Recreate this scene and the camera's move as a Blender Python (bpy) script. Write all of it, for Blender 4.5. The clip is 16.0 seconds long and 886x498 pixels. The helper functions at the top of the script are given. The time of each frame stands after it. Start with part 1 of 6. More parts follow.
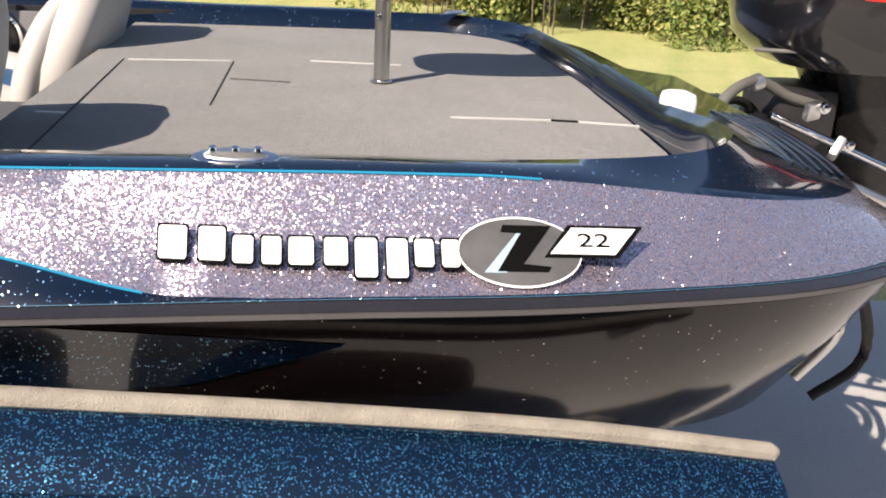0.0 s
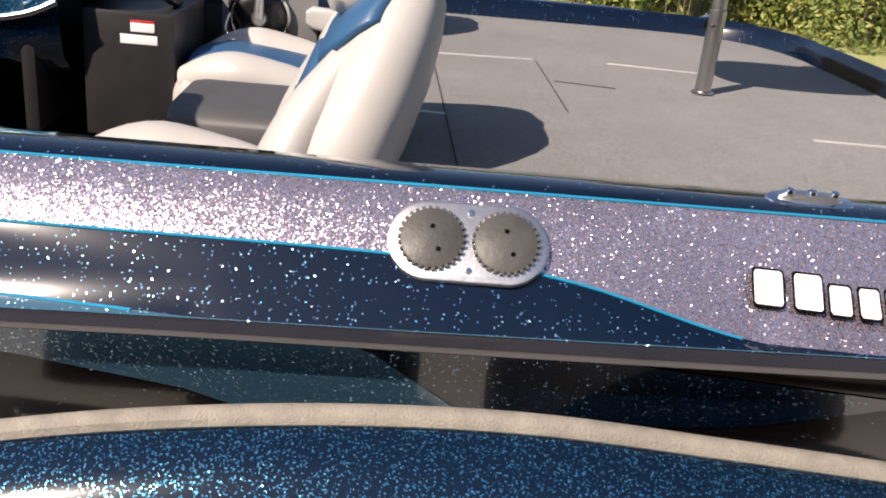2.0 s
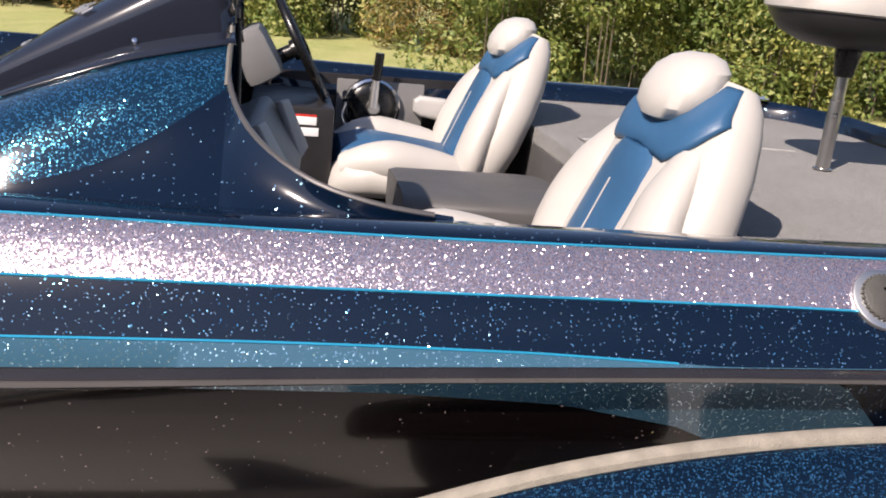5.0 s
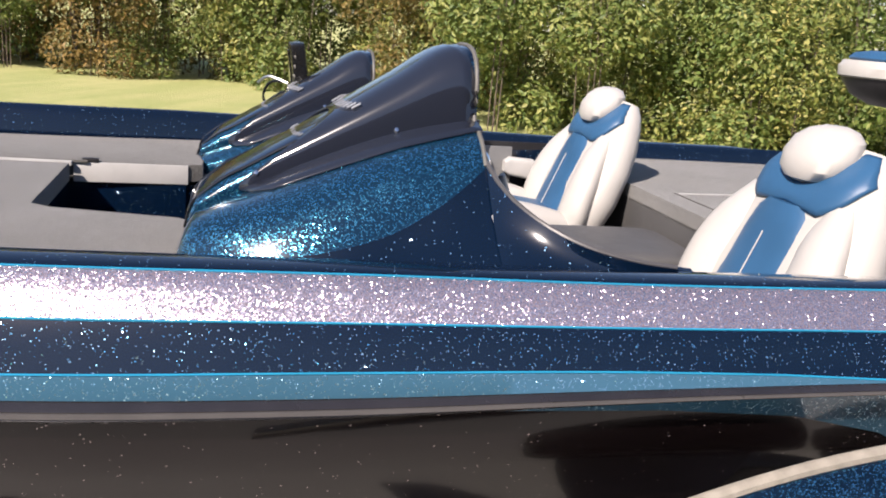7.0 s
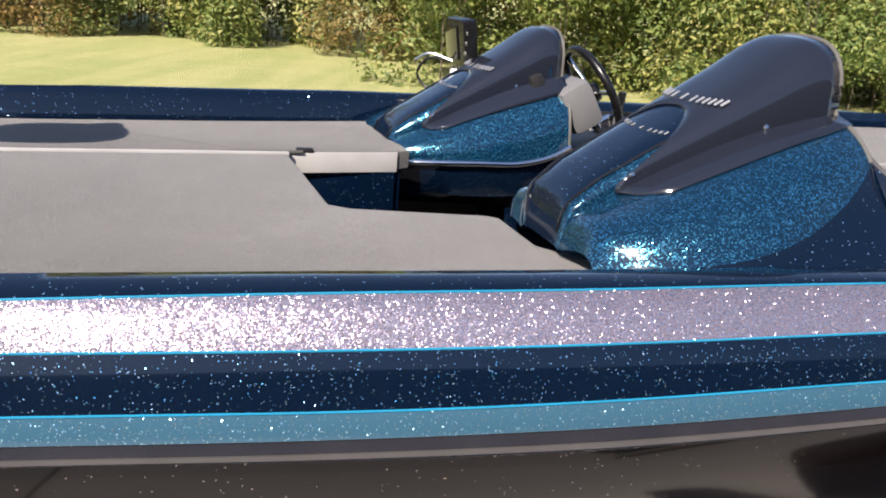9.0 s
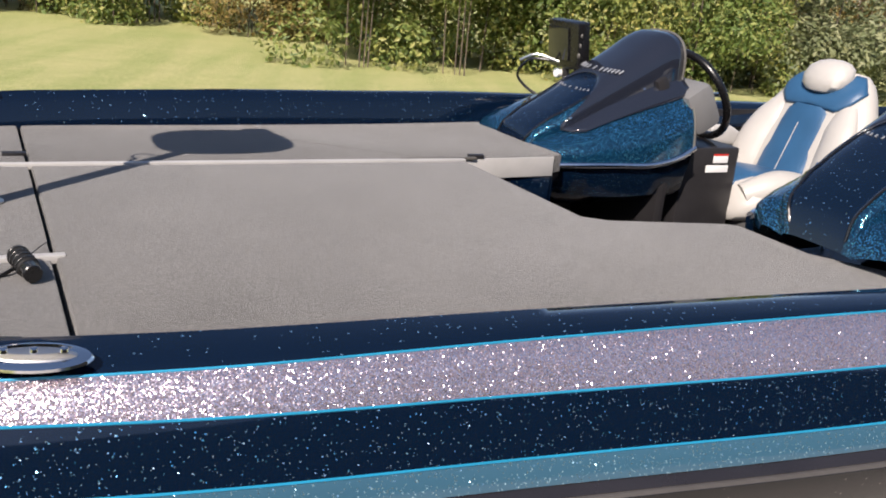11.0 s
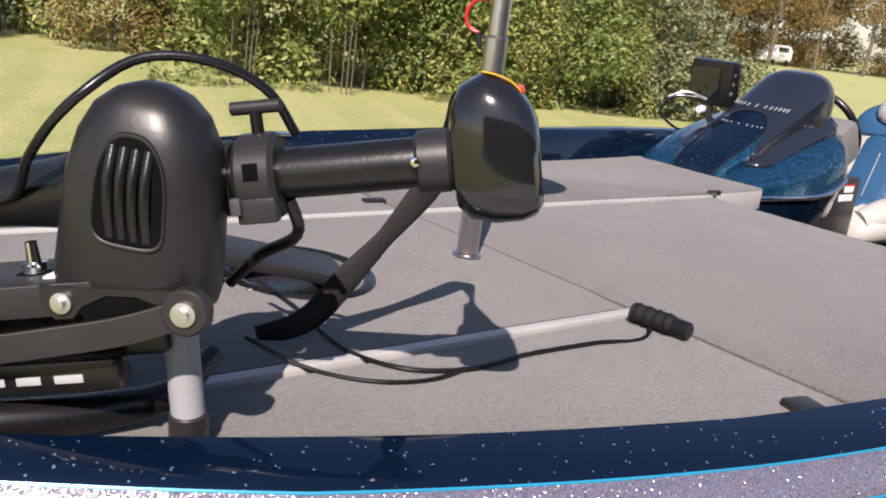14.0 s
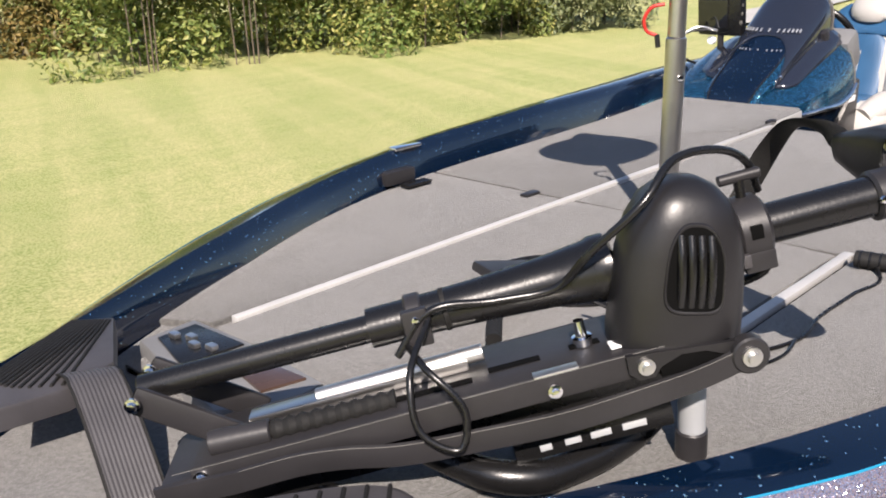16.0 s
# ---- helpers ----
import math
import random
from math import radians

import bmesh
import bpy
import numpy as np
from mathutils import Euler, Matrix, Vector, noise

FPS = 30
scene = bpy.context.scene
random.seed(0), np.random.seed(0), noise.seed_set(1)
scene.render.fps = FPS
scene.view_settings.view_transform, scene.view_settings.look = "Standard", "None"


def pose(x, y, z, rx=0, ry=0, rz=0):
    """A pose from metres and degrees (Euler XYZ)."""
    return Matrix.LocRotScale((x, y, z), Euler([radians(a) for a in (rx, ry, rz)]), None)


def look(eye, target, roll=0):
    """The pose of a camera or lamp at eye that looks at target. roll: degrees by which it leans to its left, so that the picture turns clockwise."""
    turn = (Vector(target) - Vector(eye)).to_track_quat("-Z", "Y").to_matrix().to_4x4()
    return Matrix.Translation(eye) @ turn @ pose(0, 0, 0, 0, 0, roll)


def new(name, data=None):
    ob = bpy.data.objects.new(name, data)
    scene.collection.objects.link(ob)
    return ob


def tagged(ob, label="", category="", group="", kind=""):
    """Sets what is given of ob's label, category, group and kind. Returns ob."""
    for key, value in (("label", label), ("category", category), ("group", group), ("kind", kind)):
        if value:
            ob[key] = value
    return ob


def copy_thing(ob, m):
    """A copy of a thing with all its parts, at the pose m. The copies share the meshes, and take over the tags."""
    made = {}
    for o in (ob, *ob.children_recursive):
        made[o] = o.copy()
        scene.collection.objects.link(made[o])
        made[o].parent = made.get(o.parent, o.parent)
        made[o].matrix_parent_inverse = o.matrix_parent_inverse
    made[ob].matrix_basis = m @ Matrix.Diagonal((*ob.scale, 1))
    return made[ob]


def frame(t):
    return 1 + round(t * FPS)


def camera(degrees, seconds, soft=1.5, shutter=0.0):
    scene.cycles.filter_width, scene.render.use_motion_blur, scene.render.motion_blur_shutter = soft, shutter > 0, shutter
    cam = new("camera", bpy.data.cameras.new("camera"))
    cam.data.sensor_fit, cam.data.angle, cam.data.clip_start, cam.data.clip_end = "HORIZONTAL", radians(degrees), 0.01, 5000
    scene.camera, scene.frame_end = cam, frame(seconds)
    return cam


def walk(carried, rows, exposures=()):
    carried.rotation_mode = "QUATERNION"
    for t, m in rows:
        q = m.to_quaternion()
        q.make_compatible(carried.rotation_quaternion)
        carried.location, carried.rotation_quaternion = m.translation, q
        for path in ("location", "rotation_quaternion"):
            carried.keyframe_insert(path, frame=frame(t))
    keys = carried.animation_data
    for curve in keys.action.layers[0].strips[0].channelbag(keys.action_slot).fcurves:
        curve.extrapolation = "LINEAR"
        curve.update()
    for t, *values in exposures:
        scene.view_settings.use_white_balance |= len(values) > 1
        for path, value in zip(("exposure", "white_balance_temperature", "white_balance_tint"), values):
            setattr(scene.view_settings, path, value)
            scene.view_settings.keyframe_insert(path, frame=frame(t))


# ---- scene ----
cam = camera(52.0, 16.0, soft=1.9)
PATH = [
    (0, (0.767, -2.114, 1.576), (1.087, -0.265, 0.886), 3.37),
    (0.5, (0.609, -2.080, 1.617), (0.899, -0.215, 0.956), 5.30),
    (1, (0.487, -2.064, 1.600), (0.714, -0.208, 0.890), 5.45),
    (1.5, (0.381, -2.024, 1.583), (0.527, -0.171, 0.842), 5.64),
    (2, (0.241, -2.019, 1.590), (0.395, -0.169, 0.843), 5.98),
    (2.5, (0.102, -2.001, 1.601), (0.292, -0.149, 0.871), 5.49),
    (3, (-0.037, -2.006, 1.602), (0.238, -0.142, 0.931), 5.73),
    (3.5, (-0.168, -2.048, 1.607), (0.182, -0.183, 0.976), 6.43),
    (4, (-0.256, -2.075, 1.596), (0.080, -0.204, 0.975), 6.36),
    (6.5, (-0.898, -2.345, 1.653), (-0.425, -0.468, 1.149), 5.26),
    (7, (-1.001, -2.362, 1.664), (-0.555, -0.473, 1.179), 4.93),
    (7.5, (-1.176, -2.359, 1.710), (-0.703, -0.480, 1.215), 5.43),
    (8, (-1.380, -2.273, 1.697), (-0.866, -0.409, 1.183), 4.26),
    (8.5, (-1.593, -2.187, 1.689), (-1.031, -0.349, 1.137), 4.28),
    (9, (-1.814, -2.099, 1.686), (-1.196, -0.287, 1.109), 4.46),
    (11.5, (-2.817, -1.647, 1.696), (-1.838, -0.009, 1.097), 7.33),
    (12, (-3.014, -1.480, 1.691), (-1.973, 0.121, 1.096), 8.76),
    (12.5, (-3.170, -1.400, 1.657), (-2.089, 0.186, 1.095), 7.43),
    (13, (-3.375, -1.343, 1.665), (-2.193, 0.167, 1.098), 8.62),
    (13.5, (-3.550, -1.299, 1.652), (-2.309, 0.171, 1.103), 8.34),
    (14, (-3.642, -1.174, 1.631), (-2.401, 0.305, 1.109), 7.52),
    (14.5, (-3.728, -1.051, 1.626), (-2.500, 0.428, 1.076), 6.21),
    (15, (-3.911, -0.999, 1.667), (-2.636, 0.437, 1.109), 5.14),
    (15.5, (-4.056, -0.959, 1.710), (-2.680, 0.385, 1.160), 2.82),
    (16, (-4.161, -0.876, 1.766), (-2.793, 0.434, 1.124), -1.49),
]
EXPOSURES = [(0.0, 0.90, 6900, 16), (1.5, 0.62, 6850, 18), (3.5, 0.55, 6850, 20), (6.5, 0.74, 6550, 19), (9.0, 0.79, 6550, 17), (11.5, 0.47, 6550, 17), (13.5, 0.50, 6550, 21), (15.0, 0.80, 6500, 20), (16.0, 0.80, 6500, 17)]
walk(cam, [(t, look(eye, target, roll)) for t, eye, target, roll in PATH], EXPOSURES)

# ---- light ----
SUN_AZ, SUN_EL = math.atan2(-0.72, -0.69), radians(41)
world = bpy.data.worlds.new("sky")
scene.world = world
world.use_nodes = True
wn = world.node_tree.nodes
sky = wn.new("ShaderNodeTexSky")
sky.sky_type, sky.sun_disc = "NISHITA", False
sky.sun_elevation, sky.sun_rotation = SUN_EL, SUN_AZ
sky.air_density, sky.dust_density, sky.ozone_density = 1.0, 0.6, 1.2
world.node_tree.links.new(sky.outputs[0], wn["Background"].inputs["Color"])
wn["Background"].inputs["Strength"].default_value = 0.09
sun_dir = Vector((math.sin(SUN_AZ) * math.cos(SUN_EL), math.cos(SUN_AZ) * math.cos(SUN_EL), math.sin(SUN_EL)))
sun = new("sun", bpy.data.lights.new("sun", "SUN"))
sun.data.energy, sun.data.angle, sun.data.color = 5.0, radians(0.55), (1.0, 0.92, 0.80)
sun.matrix_world = look(sun_dir * 30, (0, 0, 0))


# ---- materials ----
def shader(name):
    m = bpy.data.materials.new(name)
    m.use_nodes = True
    return m, m.node_tree.nodes, m.node_tree.links, m.node_tree.nodes["Principled BSDF"]


def coords(n, l, kind="Object", scale=(1, 1, 1)):
    tc, mp = n.new("ShaderNodeTexCoord"), n.new("ShaderNodeMapping")
    mp.inputs["Scale"].default_value = scale
    l.new(tc.outputs[kind], mp.inputs[0])
    return mp.outputs[0]


def noise_node(n, l, v, scale, detail=4, rough=0.55):
    t = n.new("ShaderNodeTexNoise")
    t.inputs["Scale"].default_value, t.inputs["Detail"].default_value, t.inputs["Roughness"].default_value = scale, detail, rough
    l.new(v, t.inputs["Vector"])
    return t.outputs["Fac"]


def ramp(n, l, f, stops):
    r = n.new("ShaderNodeValToRGB")
    while len(r.color_ramp.elements) < len(stops):
        r.color_ramp.elements.new(0.5)
    for e, (p, c) in zip(r.color_ramp.elements, stops):
        e.position, e.color = p, (*c, 1)
    l.new(f, r.inputs[0])
    return r.outputs[0]


def mix(n, l, f, a, b, kind="MIX"):
    m = n.new("ShaderNodeMix")
    m.data_type, m.blend_type = "RGBA", kind
    for k, v in ((0, f), (6, a), (7, b)):
        if isinstance(v, (int, float)):
            m.inputs[k].default_value = v
        elif isinstance(v, tuple):
            m.inputs[k].default_value = (*v, 1)
        else:
            l.new(v, m.inputs[k])
    return m.outputs[2]


def bump(n, l, p, h, strength, dist):
    b = n.new("ShaderNodeBump")
    b.inputs["Strength"].default_value, b.inputs["Distance"].default_value = strength, dist
    l.new(h, b.inputs["Height"])
    l.new(b.outputs[0], p.inputs["Normal"])


def simple(name, col, rough=0.5, metal=0.0, var=0.12, vscale=9.0, bumps=0.0, bscale=220.0, coat=0.0, spec=0.5):
    """Paint, plastic, metal or vinyl with blotches, fine grain and uneven gloss."""
    m, n, l, p = shader(name)
    v = coords(n, l)
    big, small = noise_node(n, l, v, vscale), noise_node(n, l, v, bscale, 3)
    lo, hi = tuple(c * (1 - var) for c in col), tuple(min(1, c * (1 + var)) for c in col)
    c1 = ramp(n, l, big, ((0.3, lo), (0.7, hi)))
    c2 = mix(n, l, 0.10, c1, ramp(n, l, small, ((0.35, lo), (0.65, hi))))
    l.new(c2, p.inputs["Base Color"])
    r = n.new("ShaderNodeMapRange")
    r.inputs["To Min"].default_value, r.inputs["To Max"].default_value = max(0.02, rough * 0.8), min(1, rough * 1.2)
    l.new(noise_node(n, l, v, vscale * 3), r.inputs[0])
    l.new(r.outputs[0], p.inputs["Roughness"])
    p.inputs["Metallic"].default_value = metal
    p.inputs["Specular IOR Level"].default_value = spec
    p.inputs["Coat Weight"].default_value = coat
    p.inputs["Coat Roughness"].default_value = 0.03
    if bumps:
        bump(n, l, p, small, bumps, 0.002)
    return m


def flake(name, base, glint, share, tilt, size=0.0028, rough=0.28, metal=0.85, tint=None, wide=3.0):
    """Gel coat with metal flakes: each cell is a small mirror at its own angle under a clear coat."""
    m, n, l, p = shader(name)
    v = coords(n, l)
    vor = n.new("ShaderNodeTexVoronoi")
    vor.inputs["Scale"].default_value = 1 / size
    l.new(v, vor.inputs["Vector"])
    sep = n.new("ShaderNodeSeparateColor")
    l.new(vor.outputs["Color"], sep.inputs[0])
    on = n.new("ShaderNodeMath")
    on.operation = "LESS_THAN"
    l.new(sep.outputs[0], on.inputs[0])
    on.inputs[1].default_value = share
    g = mix(n, l, sep.outputs[1], glint, tint or glint)
    col = mix(n, l, on.outputs[0], base, g)
    l.new(col, p.inputs["Base Color"])
    wn_ = n.new("ShaderNodeTexWhiteNoise")
    l.new(vor.outputs["Position"], wn_.inputs["Vector"])
    sub = n.new("ShaderNodeVectorMath")
    sub.operation = "SUBTRACT"
    l.new(wn_.outputs["Color"], sub.inputs[0])
    sub.inputs[1].default_value = (0.5, 0.5, 0.5)
    sc = n.new("ShaderNodeVectorMath")
    sc.operation = "SCALE"
    l.new(sub.outputs[0], sc.inputs[0])
    lean = n.new("ShaderNodeMath")
    lean.operation = "POWER"
    l.new(sep.outputs[2], lean.inputs[0])
    lean.inputs[1].default_value = 2.6
    spread = n.new("ShaderNodeMapRange")
    spread.inputs["To Min"].default_value, spread.inputs["To Max"].default_value = tilt * 0.55, tilt * wide
    l.new(lean.outputs[0], spread.inputs[0])
    if share < 0.5:  # the gel coat between sparse flakes stays smooth
        only = n.new("ShaderNodeMath")
        only.operation = "MULTIPLY"
        l.new(spread.outputs[0], only.inputs[0])
        l.new(on.outputs[0], only.inputs[1])
        l.new(only.outputs[0], sc.inputs["Scale"])
    else:
        l.new(spread.outputs[0], sc.inputs["Scale"])
    geo = n.new("ShaderNodeNewGeometry")
    add = n.new("ShaderNodeVectorMath")
    l.new(geo.outputs["Normal"], add.inputs[0])
    l.new(sc.outputs[0], add.inputs[1])
    nor = n.new("ShaderNodeVectorMath")
    nor.operation = "NORMALIZE"
    l.new(add.outputs[0], nor.inputs[0])
    l.new(nor.outputs[0], p.inputs["Normal"])
    mt = n.new("ShaderNodeMath")
    mt.operation = "MULTIPLY"
    l.new(on.outputs[0], mt.inputs[0])
    mt.inputs[1].default_value = metal
    l.new(mt.outputs[0], p.inputs["Metallic"])
    p.inputs["Roughness"].default_value = rough
    p.inputs["Specular IOR Level"].default_value = 0.15
    p.inputs["Coat Weight"].default_value, p.inputs["Coat Roughness"].default_value = 1.0, 0.045
    return m


M = {}
M["silver"] = flake("silver_flake", (0.150, 0.124, 0.152), (0.92, 0.86, 0.90), 0.66, 0.42, 0.0013, 0.22, 0.92, (0.50, 0.38, 0.45))
M["navy"] = flake("navy_flake", (0.0012, 0.006, 0.018), (0.10, 0.50, 0.80), 0.022, 0.30, 0.0015, 0.16, 0.85, (0.60, 0.82, 0.95))
M["navy_deck"] = flake("navy_gelcoat", (0.0012, 0.006, 0.018), (0.40, 0.72, 0.92), 0.0065, 0.34, 0.0020, 0.16)
M["teal"] = flake("teal_flake", (0.0016, 0.017, 0.042), (0.03, 0.30, 0.46), 0.20, 0.24, 0.0019, 0.20, 0.92, (0.16, 0.58, 0.78), 2.1)
M["steel"] = flake("steel_blue_flake", (0.036, 0.100, 0.155), (0.40, 0.68, 0.82), 0.07, 0.32, 0.0017, 0.18)
M["dark"] = flake("dark_flake", (0.0065, 0.0042, 0.0045), (0.5, 0.42, 0.42), 0.0035, 0.5, 0.0022, 0.14)
for node_ in M["dark"].node_tree.nodes:
    if node_.type == "BSDF_PRINCIPLED":
        node_.inputs["Coat Weight"].default_value = 0.30
M["fender"] = flake("fender_flake", (0.0015, 0.008, 0.022), (0.02, 0.22, 0.38), 0.14, 0.13, 0.0015, 0.20, 0.9, (0.18, 0.56, 0.76), 2.6)
M["cyan"] = simple("cyan_pinstripe", (0.012, 0.27, 0.46), 0.3, 0.2, coat=0.6)
M["rail"] = simple("rub_rail", (0.020, 0.018, 0.020), 0.26, 0.0, 0.2, coat=0.5)
M["rail_insert"] = simple("rub_rail_insert", (0.10, 0.095, 0.095), 0.3, 0.3)
M["black"] = simple("black_plastic", (0.008, 0.0078, 0.008), 0.27, 0, 0.2, bumps=0.08)
M["matte"] = simple("satin_black", (0.0215, 0.0203, 0.0217), 0.40, 0, 0.25, bumps=0.07, spec=0.4)
M["dome"] = simple("moulded_black", (0.0135, 0.0128, 0.0138), 0.37, 0, 0.25, bumps=0.06, spec=0.45)
M["pad"] = simple("grey_black_moulding", (0.048, 0.045, 0.048), 0.5, 0, 0.25, bumps=0.15)
M["gloss"] = simple("gloss_black", (0.009, 0.009, 0.010), 0.12, 0, 0.2, coat=0.6)
M["metal"] = simple("brushed_steel", (0.58, 0.56, 0.54), 0.30, 1.0, 0.10, bumps=0.05)
M["alu"] = simple("aluminium", (0.70, 0.69, 0.67), 0.38, 1.0, 0.08, bumps=0.1)
M["chrome"] = simple("chrome", (0.82, 0.82, 0.83), 0.07, 1.0, 0.03)
M["white"] = simple("white_plastic", (0.80, 0.80, 0.79), 0.35, 0, 0.05)
M["pale"] = simple("pale_strip", (0.43, 0.42, 0.405), 0.5, 0, 0.10)
M["vinyl"] = simple("ivory_vinyl", (0.45, 0.43, 0.40), 0.42, 0, 0.06, 5, 0.25, 420)
M["blue_vinyl"] = simple("blue_vinyl", (0.024, 0.088, 0.185), 0.42, 0, 0.12, 7, 0.25, 420)
M["grey_vinyl"] = simple("grey_vinyl", (0.075, 0.073, 0.072), 0.55, 0, 0.1, 7, 0.3, 420)
M["grey"] = simple("grey_plastic", (0.17, 0.17, 0.17), 0.45, 0, 0.1, bumps=0.2)
M["cap"] = simple("grey_cap", (0.11, 0.105, 0.095), 0.55, 0, 0.12, bumps=0.25)
M["cap_dark"] = simple("dark_grey_cap", (0.060, 0.058, 0.052), 0.5, 0, 0.2, 30, 0.25)
M["tan"] = simple("tan_carpet", (0.265, 0.24, 0.20), 0.95, 0, 0.22, 30, 0.9, 420)
M["yellow"] = simple("yellow_label", (0.75, 0.42, 0.02), 0.4)
M["red"] = simple("red_plastic", (0.55, 0.03, 0.02), 0.4)
M["rubber"] = simple("rubber", (0.012, 0.0115, 0.011), 0.65, 0, 0.25, bumps=0.4, spec=0.3)
M["hole"] = simple("dark_hole", (0.002, 0.002, 0.002), 0.9, spec=0.1)
M["pale_grey"] = simple("pale_grey_plastic", (0.36, 0.37, 0.38), 0.45, 0, 0.08)
M["letter"] = simple("faded_lettering", (0.24, 0.25, 0.27), 0.4, 0, 0.15, 60)
M["seam"] = simple("shadow_gap", (0.082, 0.079, 0.074), 0.9, 0, 0.3, 40, spec=0.1)
M["grey_light"] = simple("light_grey_moulding", (0.30, 0.30, 0.30), 0.45, 0, 0.1)
M["silver_plain"] = simple("silver_paint", (0.34, 0.31, 0.34), 0.35, 0.3, 0.1)
M["steel_plain"] = simple("pale_blue_paint", (0.33, 0.45, 0.55), 0.3, 0.1, 0.15)
M["oval"] = simple("grey_oval_paint", (0.085, 0.085, 0.085), 0.3, 0, 0.3, 20)
M["brown"] = simple("brown_tinted_plastic", (0.06, 0.035, 0.025), 0.2, 0, 0.2, coat=0.4)
M["siding"] = simple("brown_for_reflections", (0.10, 0.075, 0.06), 0.8, 0, 0.2, 1.5)
M["bark"] = simple("bark", (0.13, 0.10, 0.075), 0.9, 0, 0.4, 6, 0.9, 40)


def carpet(name, col):
    m, n, l, p = shader(name)
    v = coords(n, l)
    fine, mid, big = noise_node(n, l, v, 150, 4, 0.85), noise_node(n, l, v, 45, 6, 0.75), noise_node(n, l, v, 3.0, 5, 0.65)
    a = ramp(n, l, fine, ((0.40, tuple(c * 0.22 for c in col)), (0.60, tuple(c * 1.85 for c in col))))
    b = mix(n, l, 0.36, a, ramp(n, l, mid, ((0.35, tuple(c * 0.62 for c in col)), (0.65, tuple(c * 1.38 for c in col)))))
    c = mix(n, l, 0.45, b, ramp(n, l, big, ((0.35, tuple(x * 0.66 for x in col)), (0.65, tuple(x * 1.24 for x in col)))))
    l.new(c, p.inputs["Base Color"])
    p.inputs["Roughness"].default_value = 0.95
    p.inputs["Specular IOR Level"].default_value = 0.15
    p.inputs["Sheen Weight"].default_value = 0.25
    bump(n, l, p, fine, 0.8, 0.004)
    return m


M["carpet"] = carpet("deck_carpet", (0.106, 0.102, 0.096))
M["aft_carpet"] = carpet("aft_deck_carpet", (0.130, 0.126, 0.119))
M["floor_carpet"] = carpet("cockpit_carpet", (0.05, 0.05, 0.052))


def lawn_mat():
    m, n, l, p = shader("lawn_grass")
    v = coords(n, l)
    st = coords(n, l, "Object", (0.5, 2.6, 1))
    big, mid, clump, fine = noise_node(n, l, v, 0.35, 5), noise_node(n, l, st, 1.0, 5), noise_node(n, l, v, 9, 5, 0.7), noise_node(n, l, v, 48, 5, 0.8)
    a = ramp(n, l, big, ((0.38, (0.30, 0.35, 0.11)), (0.62, (0.56, 0.50, 0.24))))
    b = mix(n, l, 0.55, a, ramp(n, l, mid, ((0.40, (0.27, 0.34, 0.10)), (0.60, (0.58, 0.52, 0.25)))))
    d = mix(n, l, 0.45, b, ramp(n, l, clump, ((0.35, (0.24, 0.31, 0.08)), (0.65, (0.58, 0.53, 0.26)))))
    turn = n.new("ShaderNodeMapping")
    turn.vector_type = "TEXTURE"
    turn.inputs["Rotation"].default_value = (0, 0, radians(-23.5))
    turn.inputs["Scale"].default_value = (0.55, 6.0, 1.0)
    l.new(v, turn.inputs[0])
    mown = noise_node(n, l, turn.outputs[0], 1.0, 3, 0.5)
    d = mix(n, l, 0.28, d, ramp(n, l, mown, ((0.42, (0.22, 0.30, 0.075)), (0.58, (0.66, 0.58, 0.29)))))
    c = mix(n, l, 0.47, d, ramp(n, l, fine, ((0.41, (0.13, 0.19, 0.04)), (0.59, (0.68, 0.63, 0.31)))))
    l.new(c, p.inputs["Base Color"])
    p.inputs["Roughness"].default_value = 0.9
    p.inputs["Specular IOR Level"].default_value = 0.2
    bump(n, l, p, fine, 0.7, 0.03)
    return m


def concrete_mat():
    m, n, l, p = shader("driveway_concrete")
    v = coords(n, l)
    big, fine = noise_node(n, l, v, 1.2, 6), noise_node(n, l, v, 180, 4, 0.7)
    a = ramp(n, l, big, ((0.3, (0.36, 0.345, 0.325)), (0.7, (0.48, 0.46, 0.435))))
    c = mix(n, l, 0.4, a, ramp(n, l, fine, ((0.3, (0.25, 0.24, 0.225)), (0.7, (0.57, 0.55, 0.52)))))
    l.new(c, p.inputs["Base Color"])
    p.inputs["Roughness"].default_value = 0.88
    bump(n, l, p, fine, 0.6, 0.004)
    return m


def leaf_mat(name, dark, mid, light):
    m, n, l, p = shader(name)
    geo = n.new("ShaderNodeNewGeometry")
    oi = n.new("ShaderNodeObjectInfo")
    c = ramp(n, l, geo.outputs["Random Per Island"], ((0.0, dark), (0.55, mid), (1.0, light)))
    t = ramp(n, l, oi.outputs["Random"], ((0.0, (0.75, 0.85, 0.7)), (1.0, (1.25, 1.1, 0.95))))
    c2 = mix(n, l, 1.0, c, t, "MULTIPLY")
    l.new(c2, p.inputs["Base Color"])
    p.inputs["Roughness"].default_value = 0.55
    p.inputs["Subsurface Weight"].default_value = 0.0
    tr = n.new("ShaderNodeBsdfTranslucent")
    l.new(c2, tr.inputs["Color"])
    ms = n.new("ShaderNodeMixShader")
    ms.inputs[0].default_value = 0.3
    l.new(p.outputs[0], ms.inputs[1])
    l.new(tr.outputs[0], ms.inputs[2])
    l.new(ms.outputs[0], n["Material Output"].inputs["Surface"])
    return m


